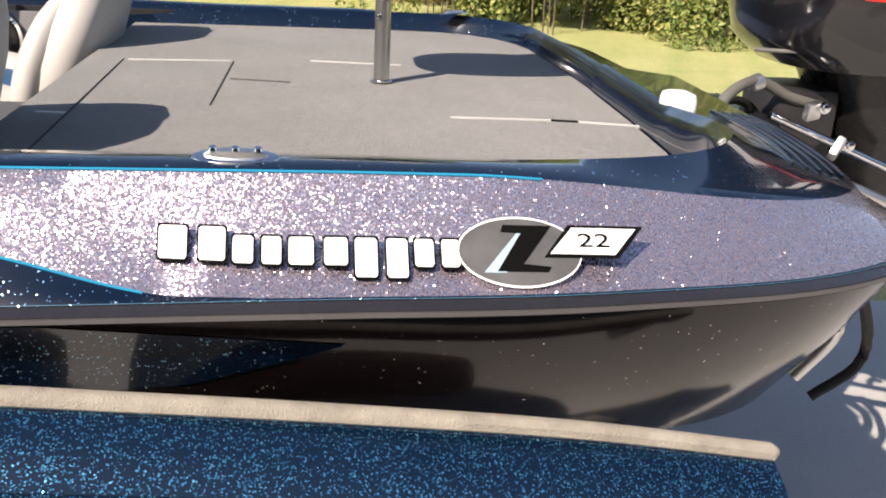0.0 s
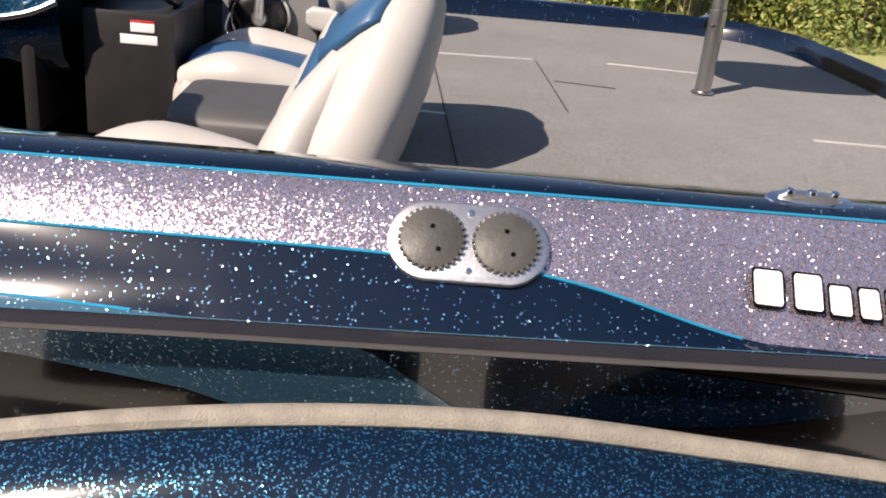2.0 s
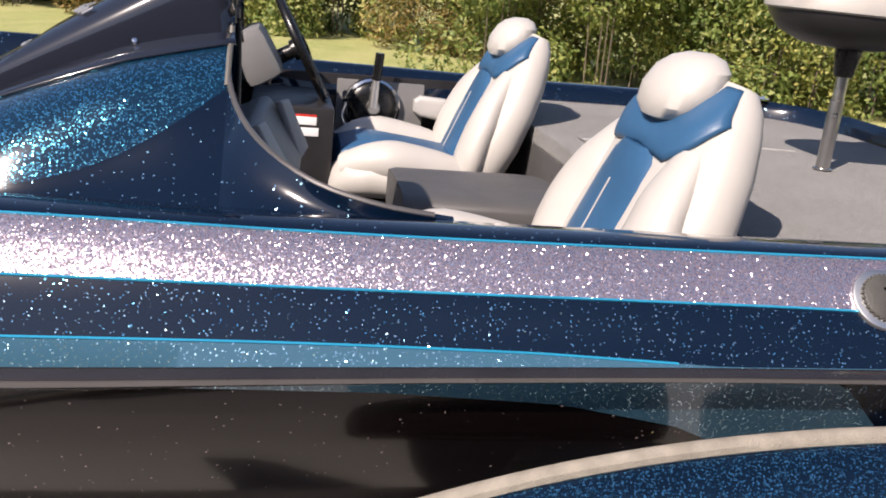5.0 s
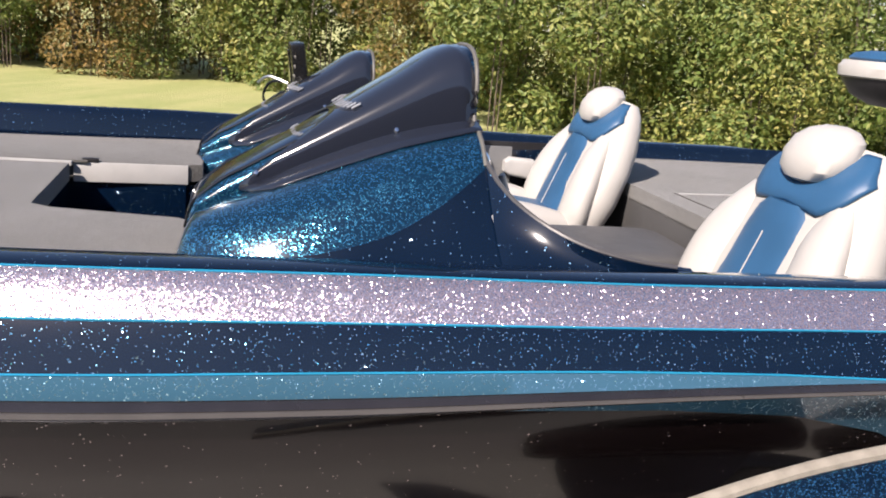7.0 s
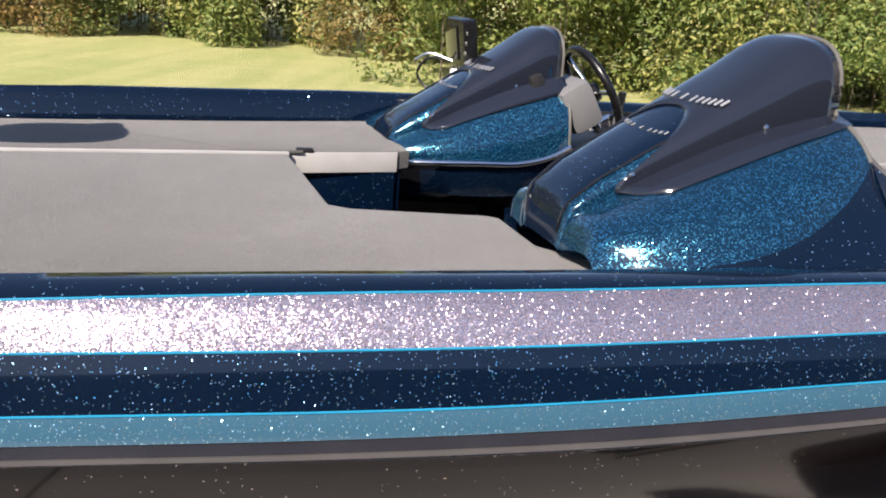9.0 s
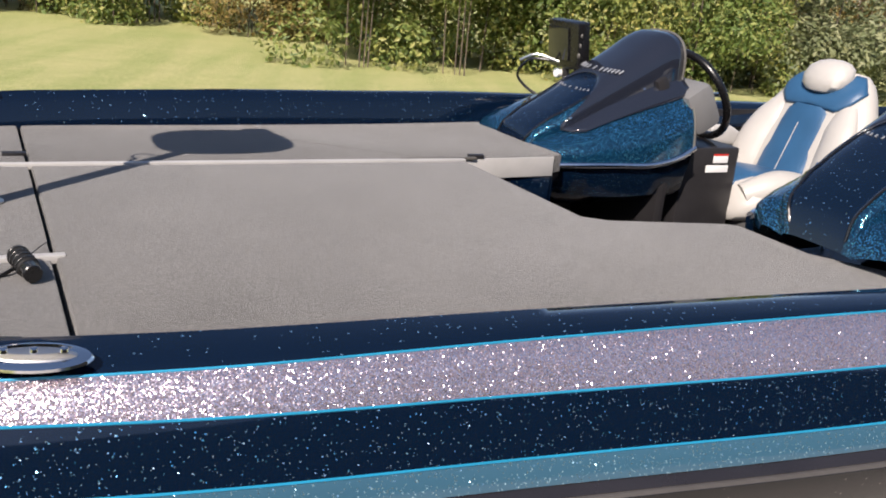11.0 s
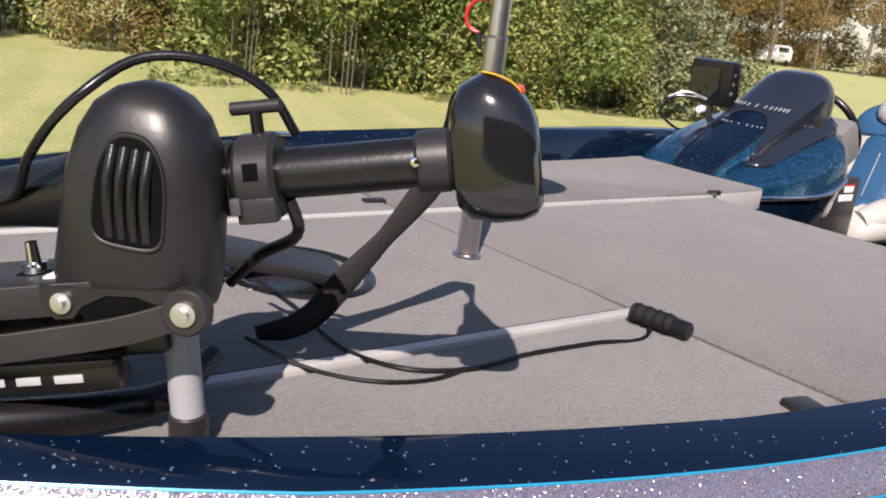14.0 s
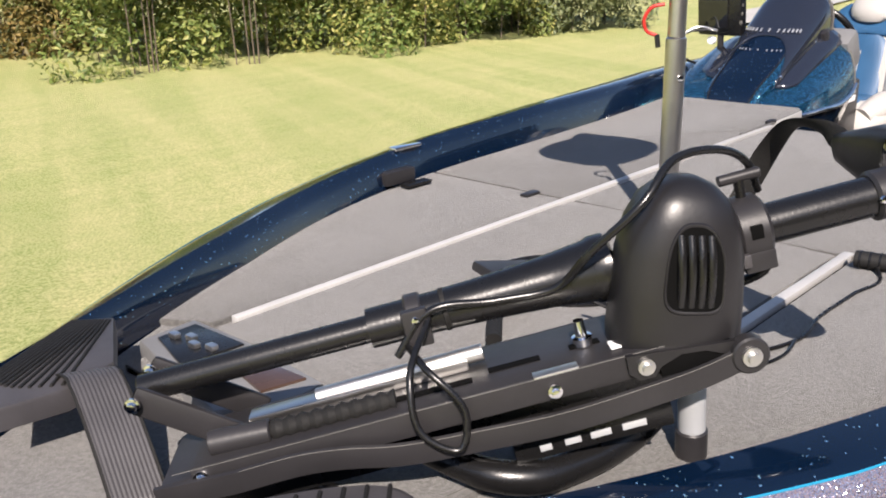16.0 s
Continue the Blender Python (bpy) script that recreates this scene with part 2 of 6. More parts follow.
M["lawn"], M["concrete"] = lawn_mat(), concrete_mat()
M["leaf"] = leaf_mat("hedge_leaves", (0.10, 0.15, 0.042), (0.21, 0.265, 0.075), (0.40, 0.39, 0.15))
M["leaf_grey"] = leaf_mat("grey_green_leaves", (0.09, 0.115, 0.055), (0.19, 0.22, 0.12), (0.34, 0.35, 0.22))
M["leaf_autumn"] = leaf_mat("autumn_leaves", (0.09, 0.09, 0.025), (0.22, 0.16, 0.055), (0.36, 0.24, 0.09))


# ---- building helpers ----
def hermite(x, xs, ys):
    """A smooth curve through the given places."""
    xs, ys = np.asarray(xs, float), np.asarray(ys, float)
    d = np.gradient(ys, xs)
    x = np.clip(x, xs[0], xs[-1])
    i = np.clip(np.searchsorted(xs, x) - 1, 0, len(xs) - 2)
    h = xs[i + 1] - xs[i]
    t = (x - xs[i]) / h
    return ((2 * t**3 - 3 * t**2 + 1) * ys[i] + (t**3 - 2 * t**2 + t) * h * d[i]
            + (-2 * t**3 + 3 * t**2) * ys[i + 1] + (t**3 - t**2) * h * d[i + 1])


def smooth_path(pts, n):
    """n points evenly along a smooth line through pts."""
    pts = np.asarray(pts, float)
    s = np.r_[0, np.cumsum(np.linalg.norm(np.diff(pts, axis=0), axis=1))]
    u = np.linspace(0, s[-1], n)
    return np.stack([hermite(u, s, pts[:, k]) for k in range(pts.shape[1])], 1)


def link(name, mesh, material, parent=None, label="", smooth=True):
    mats = material if isinstance(material, (list, tuple)) else [material]
    for m in mats:
        mesh.materials.append(m)
    if smooth:
        mesh.polygons.foreach_set("use_smooth", [True] * len(mesh.polygons))
        mesh.set_sharp_from_angle(angle=radians(38))
    ob = new(name, mesh)
    if parent:
        ob.parent = parent
    if label:
        tagged(ob, label)
    return ob


def part(name, bm, material, parent=None, label="", smooth=True):
    """Links a bmesh as one mesh object under a thing or a part."""
    mesh = bpy.data.meshes.new(name)
    bmesh.ops.recalc_face_normals(bm, faces=bm.faces)
    bm.to_mesh(mesh)
    bm.free()
    return link(name, mesh, material, parent, label, smooth)


def sheet(name, rows, material, parent=None, label="", loop=False, bands=None, cap=False, flip=False):
    """A skin over rows of points; bands: the material of each strip between rows."""
    r, c = len(rows), len(rows[0])
    verts = [tuple(p) for row in rows for p in row]
    faces, idx = [], []
    for i in range(r - 1):
        for j in range(c if loop else c - 1):
            k = (j + 1) % c
            f = (i * c + j, i * c + k, (i + 1) * c + k, (i + 1) * c + j)
            faces.append(f[::-1] if flip else f)
            idx.append(bands[i] if bands else 0)
    if cap:
        faces += [tuple(range(c))[::-1], tuple((r - 1) * c + j for j in range(c))]
        idx += [0, 0]
    mesh = bpy.data.meshes.new(name)
    mesh.from_pydata(verts, [], faces)
    ob = link(name, mesh, material, parent, label)
    mesh.polygons.foreach_set("material_index", idx)
    return ob


def add_box(bm, c, size, bevel=0.0, turn=None, seg=2):
    m = Matrix.Translation(c) @ (turn or Matrix.Identity(4)) @ Matrix.Diagonal((*size, 1))
    g = bmesh.ops.create_cube(bm, size=1, matrix=m)
    if bevel:
        edges = list({e for v in g["verts"] for e in v.link_edges})
        bmesh.ops.bevel(bm, geom=edges, offset=bevel, segments=seg, profile=0.6, affect="EDGES")


def box(name, c, size, material, parent=None, label="", bevel=0.004, turn=None):
    bm = bmesh.new()
    add_box(bm, c, size, bevel, turn)
    return part(name, bm, material, parent, label)


def frame_of(a, b):
    """A pose at a whose z runs to b."""
    q = (Vector(b) - Vector(a)).to_track_quat("Z", "Y")
    return Matrix.Translation(a) @ q.to_matrix().to_4x4()


def rod(name, a, b, r, material, parent=None, label="", r2=None, n=24, bevel=0.0):
    """A turned bar from a to b with eased ends."""
    a, b = Vector(a), Vector(b)
    h = (b - a).length
    r2 = r if r2 is None else r2
    e = bevel or min(r, r2, h) * 0.12
    m = frame_of(a, b)
    prof = [(0.0, 0.0), (r - e, 0.0), (r, e), (r2, h - e), (r2 - e, h), (0.0, h)]
    return turned(name, prof, m, material, parent, label, n)


def turned(name, prof, m, material, parent=None, label="", n=28, squash=1.0):
    """A profile of (radius, height) spun about z, then posed by m."""
    rows = [[tuple(m @ Vector((r * math.cos(2 * math.pi * k / n), squash * r * math.sin(2 * math.pi * k / n), z))) for k in range(n)] for r, z in prof]
    verts = [p for row in rows for p in row]
    faces = [(i * n + j, i * n + (j + 1) % n, (i + 1) * n + (j + 1) % n, (i + 1) * n + j) for i in range(len(prof) - 1) for j in range(n)]
    mesh = bpy.data.meshes.new(name)
    mesh.from_pydata(verts, [], faces)
    bm = bmesh.new()
    bm.from_mesh(mesh)
    bpy.data.meshes.remove(mesh)
    bmesh.ops.remove_doubles(bm, verts=bm.verts, dist=1e-6)
    return part(name, bm, material, parent, label)


def tube(name, pts, r, material, parent=None, label="", n=10, steps=6, flat=1.0, up=(0, 0, 1)):
    """A hose, cable or strap along a smooth line."""
    pts = smooth_path(pts, max(3, steps * (len(pts) - 1)))
    rs = r if isinstance(r, (list, tuple)) else [r, r]
    rr = np.interp(np.linspace(0, 1, len(pts)), np.linspace(0, 1, len(rs)), rs)
    rows = []
    for i, p in enumerate(pts):
        d = Vector(pts[min(i + 1, len(pts) - 1)] - pts[max(i - 1, 0)]).normalized()
        side = d.cross(Vector(up))
        side = side.normalized() if side.length > 1e-4 else d.orthogonal().normalized()
        top = side.cross(d)
        rows.append([tuple(Vector(p) + float(rr[i]) * (math.cos(2 * math.pi * k / n) * side + flat * math.sin(2 * math.pi * k / n) * top)) for k in range(n)])
    return sheet(name, rows, material, parent, label, loop=True, cap=True)


def pillow(name, rings, material, parent=None, label="", n=28, power=2.6):
    """A soft body lofted through rings (centre, half width vector, half depth vector)."""
    rows = []
    for c, u, v in rings:
        c, u, v = Vector(c), Vector(u), Vector(v)
        row = []
        for k in range(n):
            a = 2 * math.pi * k / n
            ca, sa = math.cos(a), math.sin(a)
            row.append(tuple(c + u * math.copysign(abs(ca) ** (2 / power), ca) + v * math.copysign(abs(sa) ** (2 / power), sa)))
        rows.append(row)
    return sheet(name, rows, material, parent, label, loop=True, cap=True)


def thing(name, label, category, at=(0, 0, 0), group="", kind=""):
    ob = new(name)
    ob.location = at
    ob.empty_display_size = 0.1
    return tagged(ob, label, category, group, kind)


# ---- ground and distance ----
DECK = 1.20


def build_ground():
    rng = np.random.RandomState(3)
    xs = np.r_[-160, -90, -50, np.linspace(-30, 40, 71), 60, 100, 200, 420]
    ys = np.r_[-200, -90, -40, np.linspace(-12, 30, 43), 45, 70, 110, 200, 400]
    rows = []
    for x in xs:
        rows.append([(x, y, -0.03 + 0.03 * math.sin(x * 0.31) * math.sin(y * 0.23 + 1) - (0.05 if abs(x) < 9 and y < 3 else 0)) for y in ys])
    g = sheet("ground", rows, M["lawn"], flip=True)
    tagged(g, "mown sunlit lawn of pale yellow-green grass", "lawn", kind="structure")
    d = thing("driveway", "pale sunlit concrete driveway under the boat trailer", "driveway", kind="structure")
    for i in range(5):
        for j in range(3):
            box("slab", (-2.25 + i * 3.0 - 1.5, -6.6 + j * 3.2, -0.05), (2.988, 3.188, 0.12), M["concrete"], d, bevel=0.006)
    # added wall out of view: gives the hull something dark to reflect
    w = box("reflection_wall", (0.0, -11.0, 2.6), (34.0, 0.25, 5.4), M["siding"], None, bevel=0.01)
    tagged(w, "unseen dark brown wall added to darken the hull reflections", "wall", kind="structure")
    road = sheet("road", [[(x, 9.0 + 0.02 * (x - 15) ** 2 * 0.05 - w + 0.12 * (x - 15), 0.03) for w in (0, 1.4)] for x in np.linspace(14, 60, 24)], M["concrete"])
    tagged(road, "narrow grey lane crossing the lawn", "lane", kind="structure")


def leaf_cloud(name, seed, lobes, count, size, material, parent):
    """A crown of small folded leaves scattered through lumpy lobes, with gaps."""
    rng = np.random.RandomState(seed)
    verts, faces = [], []
    for k in range(count):
        c, r = lobes[rng.randint(len(lobes))]
        d = rng.normal(size=3)
        d /= np.linalg.norm(d)
        p = np.array(c) + d * np.array(r) * rng.uniform(0.55, 1.08) ** 0.6
        if p[2] < 0.03:
            continue
        s = size * rng.uniform(0.6, 1.5)
        n = d * 0.9 + np.array((0, 0, 0.7)) + rng.normal(size=3) * 0.55
        n /= np.linalg.norm(n)
        a = np.cross(n, rng.normal(size=3))
        a /= np.linalg.norm(a) + 1e-9
        b = np.cross(n, a)
        i = len(verts)
        verts += [tuple(p), tuple(p + a * s + b * s * 0.45), tuple(p + a * s * 2.0 - n * s * 0.2), tuple(p + a * s - b * s * 0.45 + n * s * 0.15)]
        faces.append((i, i + 1, i + 2, i + 3))
    mesh = bpy.data.meshes.new(name)
    mesh.from_pydata(verts, [], faces)
    return link(name, mesh, material, parent, smooth=False)


def make_bush(seed, h, w, leaves, count, size, label, name="bush"):
    rng = np.random.RandomState(seed)
    b = thing(name, label, name, group="hedgerow behind the lawn")
    lobes = []
    for k in range(11):
        z = h * rng.uniform(0.08, 0.95)
        f = 1.0 - 0.45 * (z / h) ** 2
        lobes.append(((rng.uniform(-w, w) * f, rng.uniform(-0.7, 0.7) * w * f, z), (rng.uniform(0.35, 0.7) * w * 0.75, 0.5 * w, h * rng.uniform(0.14, 0.26))))
    leaf_cloud("crown", seed, lobes, count, size, leaves, b)
    for k in range(5):
        a = rng.uniform(0, 6.28)
        tip = (0.6 * w * math.cos(a), 0.5 * w * math.sin(a), h * rng.uniform(0.6, 0.95))
        tube("stem", [(0.35 * w * math.cos(a), 0.3 * w * math.sin(a), -0.1), (tip[0] * 0.7, tip[1] * 0.7, tip[2] * 0.5), tip], [0.013, 0.009, 0.004], M["bark"], b, n=6, steps=3)
    return b


def make_tree(seed, h, leaves, label):
    rng = np.random.RandomState(seed)
    b = thing("tree", label, "tree", group="woods behind the lawn")
    tube("trunk", [(0, 0, -0.1), (0.1, 0.05, h * 0.3), (rng.uniform(-.3, .3), 0, h * 0.7), (rng.uniform(-.4, .4), 0, h)], [0.11, 0.085, 0.05, 0.015], M["bark"], b, n=8, steps=5)
    lobes = []
    for k in range(9):
        a, z = rng.uniform(0, 6.28), h * rng.uniform(0.25, 0.98)
        r = rng.uniform(0.5, 1.5)
        c = (r * math.cos(a), r * math.sin(a), z)
        tube("limb", [(0.05, 0, z * 0.72), (c[0] * 0.5, c[1] * 0.5, z * 0.88), c], [0.035, 0.02, 0.008], M["bark"], b, n=5, steps=3)
        lobes.append((c, (rng.uniform(0.6, 1.1), rng.uniform(0.6, 1.1), rng.uniform(0.4, 0.8))))
    leaf_cloud("crown", seed, lobes, 2600, 0.075, leaves, b)
    return b


def build_plants():
    rng = np.random.RandomState(11)
    kinds = [make_bush(20 + k, 3.4 + 0.35 * (k % 3), 1.5, M["leaf"] if k < 3 else M["leaf_autumn"], 6500, 0.055, "dense sunlit green bush of the hedgerow with small leaves" if k < 3 else "bush with yellowing brown autumn leaves in the hedgerow") for k in range(4)]
    grey = make_bush(31, 2.6, 1.35, M["leaf_grey"], 6500, 0.05, "silvery grey-green rounded bush at the hedgerow's end")
    trees = [make_tree(40 + k, 7.0 + k, M["leaf"] if k else M["leaf_autumn"], "slender woodland tree with sparse autumn leaves") for k in range(2)]
    used = set()

    def put(ob, x, y, sc, turn):
        m = pose(x, y, -0.06, 0, 0, turn)
        if ob not in used:
            used.add(ob)
            ob.matrix_basis = m
            ob.scale = (sc, sc, sc)
            return ob
        c = copy_thing(ob, m)
        c.scale = (sc, sc, sc)
        return c

    def hedge(line, rows_, brown):
        line = np.array(line, float)
        s = np.r_[0, np.cumsum(np.linalg.norm(np.diff(line, axis=0), axis=1))]
        for row, (back, step) in enumerate(rows_):
            u = 0.0
            while u < s[-1]:
                x, y = np.interp(u, s, line[:, 0]), np.interp(u, s, line[:, 1])
                k = 3 if rng.rand() < brown else rng.randint(3)
                put(kinds[k], x + 0.25 * rng.randn() + 0.3 * back, y + 1.0 + back + 0.25 * rng.randn(), rng.uniform(0.8, 1.15) * (1.12 if row else 0.85), rng.uniform(0, 360))
                u += step * rng.uniform(0.8, 1.2)

    hedge([(-27, 24), (-14, 19.5), (-5.5, 17.4), (-1.0, 17.4), (1.5, 16.0), (3.6, 14.0)], ((0.0, 1.5), (1.6, 1.9), (3.4, 2.2)), 0.25)
    hedge([(3.7, 11.2), (5.4, 10.4), (8.3, 9.9), (10.6, 10.0)], ((0.0, 1.35), (1.5, 1.7), (3.2, 1.9)), 0.06)
    for x, y, sc in ((11.8, 10.8, 1.1), (12.8, 10.9, 1.12), (12.3, 12.0, 1.15), (11.2, 11.4, 1.0)):
        put(grey, x, y, sc, rng.uniform(0, 360))
    for k in range(20):
        put(trees[k % 2], -17 + 14.5 * (k + rng.rand()) / 20, 19.0 + rng.uniform(-0.6, 4.5), rng.uniform(0.8, 1.2), rng.uniform(0, 360))
    for k in range(12):
        put(trees[0], 30 + 5 * k + rng.randn(), 48 - 1.0 * k + 3 * rng.randn(), rng.uniform(1.3, 1.8), rng.uniform(0, 360))
    for k in range(26):
        put(kinds[3], 32 + 2.9 * k + rng.randn(), 54 - 0.8 * k + 2 * rng.randn() + 3 * (k % 2), rng.uniform(2.0, 2.8), rng.uniform(0, 360))


# ---- the boat ----
def offset_path(pts, off):
    """The plan line moved outwards (to the walker's side of the port line)."""
    d = np.gradient(pts, axis=0)
    nrm = np.stack([d[:, 1], -d[:, 0]], 1)
    nrm /= np.linalg.norm(nrm, axis=1)[:, None]
    return pts + nrm * np.asarray(off)[:, None]


PORT = [(-4.06, 0.0), (-4.03, -0.10), (-3.92, -0.20), (-3.6, -0.40), (-3.2, -0.583), (-2.8, -0.70), (-2.4, -0.782), (-2.0, -0.834), (-1.6, -0.891), (-1.2, -0.942), (-0.8, -0.981), (-0.4, -1.019),
        (0.0, -1.049), (0.4, -1.073), (0.8, -1.088), (1.08, -1.085), (1.25, -1.04), (1.37, -0.94), (1.43, -0.78), (1.46, -0.55), (1.48, -0.3), (1.50, 0.0)]
STAR = [(-4.06, 0.0), (-4.03, 0.10), (-3.92, 0.20), (-3.65, 0.345), (-3.3, 0.52), (-2.95, 0.665), (-2.6, 0.745), (-2.0, 0.79), (-1.5, 0.83), (-1.0, 0.90), (-0.5, 0.96),
        (0.0, 1.0), (0.5, 1.03), (0.9, 1.05), (1.15, 1.055), (1.32, 1.03), (1.44, 0.93), (1.50, 0.78), (1.51, 0.55), (1.51, 0.3), (1.50, 0.0)]
boat = thing("bass_boat", "dark blue metal-flake bass boat with silver side band", "boat")
SIDE, SHOULDER = {}, {}


def side_drop(p, side):
    """The rim sinks where it turns across the stern."""
    return np.where(p[:, 0] > 1.0, 0.036 * np.clip((0.86 - np.abs(p[:, 1])) / 0.35, 0, 1), 0.0) if side > 0 else np.zeros(len(p))


def hull_side(plan, zx, zc, name, side):
    p = smooth_path(plan, 280)
    x = p[:, 0]
    o = lambda v: np.full(len(p), v)
    fade = np.clip((x + 4.06) / 0.8, 0.12, 1) * np.clip((1.62 - x) / 0.25, 0.75, 1)
    crown = np.interp(x, zx, zc)
    dz = crown - np.interp(x, PORT_ZX, PORT_ZC)
    crown = crown - side_drop(p, side)
    zC = hermite(x, [-4.1, -3.2, -2.8, -2.4, -2.0, -1.6, -1.2, -0.8, -0.4, 0, 0.4, 0.8, 1.2, 1.6], [1.25, 1.235, 1.225, 1.233, 1.248, 1.263, 1.273, 1.282, 1.287, 1.295, 1.303, 1.307, 1.304, 1.29])
    zd = hermite(x, [-4.1, -2.8, -2.4, -1.6, -1.2, -0.8, -0.4, 0, 0.25, 0.33, 0.45, 0.625, 0.75, 2], [1.21, 1.203, 1.199, 1.204, 1.212, 1.223, 1.233, 1.242, 1.245, 1.244, 1.234, 1.198, 1.19, 1.15])
    zf = hermite(x, [-4.1, -2.0, -1.6, -1.2, -0.8, -0.4, 0, 0.4, 0.8, 1.2, 1.6], [1.11, 1.093, 1.096, 1.106, 1.124, 1.150, 1.172, 1.187, 1.199, 1.200, 1.17])
    zd = np.maximum(zd, zf + 0.0015)
    ze = np.maximum(hermite(x, [-4.1, -1.86, -1.43, -1.24, -0.8, -0.4, -0.1, 0.06, 2], [1.14, 1.127, 1.132, 1.138, 1.157, 1.173, 1.176, 1.176, 1.0]), zf + 0.0008)
    zg = zf - np.interp(x, [-4.1, -1.8, -1.2, -0.8, -0.3, 0.1, 0.8, 1.3], [0.03, 0.028, 0.034, 0.030, 0.020, 0.018, 0.022, 0.020])

    lean_in = 0.025 * np.clip((-1.0 - x) / 1.2, 0, 1)
    zd, ze, zf, zg = zd - 0.53 * lean_in, ze - 0.53 * lean_in, zf - 0.53 * lean_in, zg - 0.53 * lean_in
    s_ = np.clip((x - 0.95) / 0.45, 0, 1)
    run = s_ * s_ * (3 - 2 * s_)

    def line(off, z, ext=1.0):
        off = o(1.0) * off
        off = off - lean_in * np.clip((off - 0.065) / 0.055, 0, 1)
        q = offset_path(p, side * off * fade)
        q[:, 0] += 0.13 * run * ext
        return [(a, b, c) for (a, b), c in zip(q, z)]

    zC, zd, ze, zf, zg = zC + dz - 0.055 * run, zd + dz, ze + dz, zf + dz, zg + dz
    zd = np.minimum(zd, zC - 0.004)
    od = 0.12 + 0.042 * np.clip((x - 0.40) / 0.35, 0, 1)
    oe = np.maximum(0.15 + 0.0145 * np.clip((x + 0.15) / 0.25, 0, 1), od + 0.0005)
    rows = [line(-0.040, o(DECK - 0.03), 0), line(-0.026, crown - 0.03, 0), line(-0.012, crown - 0.008, 0), line(0.0, crown, 0), line(0.026, crown * 0.55 + zC * 0.45 + 0.004, 0.1), line(0.050, crown * 0.15 + zC * 0.85 + 0.004, 0.55),
            line(0.065, zC), line(0.095, zC * 0.5 + zd * 0.5), line(od, zd), line((od + oe) / 2 + 0.001, (zd + ze) / 2), line(oe, ze), line(0.165, zf),
            line(0.16, zg), line(0.090, zg - 0.13), line(0.0, zg - 0.27), line(-0.10, o(0.84)), line(-0.16, o(0.80)), line(-0.60, o(0.64))]
    bands = [4, 4, 4, 4, 4, 4, 1, 1, 0, 0, 2, 3, 3, 3, 3, 3, 3]
    sheet(name, rows, [M["navy"], M["silver"], M["steel"], M["dark"], M["navy_deck"]], boat, "", bands=bands, flip=side > 0)
    SIDE[side] = (x, np.array(rows[12]), np.array(rows[13]), np.array(rows[6]), np.array(rows[8]), np.array(rows[11]))
    SHOULDER[side] = (np.array(rows[4]), np.array(rows[5]), np.array(rows[6]))
    rail = []
    for off, k in ((0.150, -0.05), (0.170, 0.08), (0.181, 0.30), (0.177, 0.5), (0.181, 0.70), (0.170, 0.95), (0.150, 1.05)):
        rail.append(line(off, zf + (zg - zf) * k))
    sheet("rub_rail", rail, M["rail"], boat, "dark glossy rub rail along the hull", flip=side > 0)
    sheet("rub_rail_insert", [line(off, zf + (zg - zf) * k) for off, k in ((0.175, 0.34), (0.1835, 0.38), (0.1835, 0.60), (0.175, 0.64))], M["rail_insert"], boat, "grey insert of the rub rail", flip=side > 0)
    for z, off, lim in ((zC, 0.066, (-3.9, 1.05)), (zd, od + 0.001, (-3.9, 0.64)), (ze, oe + 0.001, (-3.9, 0.04))):
        keep = [i for i in range(len(p)) if lim[0] < x[i] < lim[1] and i < 240]
        a, b, c = line(off - 0.001, z + 0.0016), line(off + 0.0018, z), line(off + 0.0005, z - 0.0016)
        sheet("pinstripe", [[a[i] for i in keep], [b[i] for i in keep], [c[i] for i in keep]], M["cyan"], boat, "bright cyan pinstripe", flip=side > 0)


PORT_ZX = [-4.1, -3.2, -2.8, -2.4, -2.0, -1.6, -1.2, -0.8, -0.4, 0, 0.4, 0.8, 1.2, 1.6]
PORT_ZC = [1.265, 1.252, 1.244, 1.252, 1.262, 1.273, 1.281, 1.288, 1.293, 1.30, 1.306, 1.310, 1.306, 1.295]


def on_hull(x, v, upper=False, proud=0.0015):
    """A place on the port side: v runs down the lower side, or from the top pinstripe to the rub rail."""
    xs, g, h, c, d, f = SIDE[1]
    at = lambda arr, k: float(np.interp(x, arr[:int(np.argmax(arr[:, 0])), 0], arr[:int(np.argmax(arr[:, 0])), k]))
    if upper:
        if v < 0.5:
            a, b, w = c, d, v / 0.5
        else:
            a, b, w = d, f, (v - 0.5) / 0.5
    else:
        a, b, w = g, h, v
    y, z = at(a, 1) * (1 - w) + at(b, 1) * w, at(a, 2) * (1 - w) + at(b, 2) * w
    return Vector((x, y - proud, z))


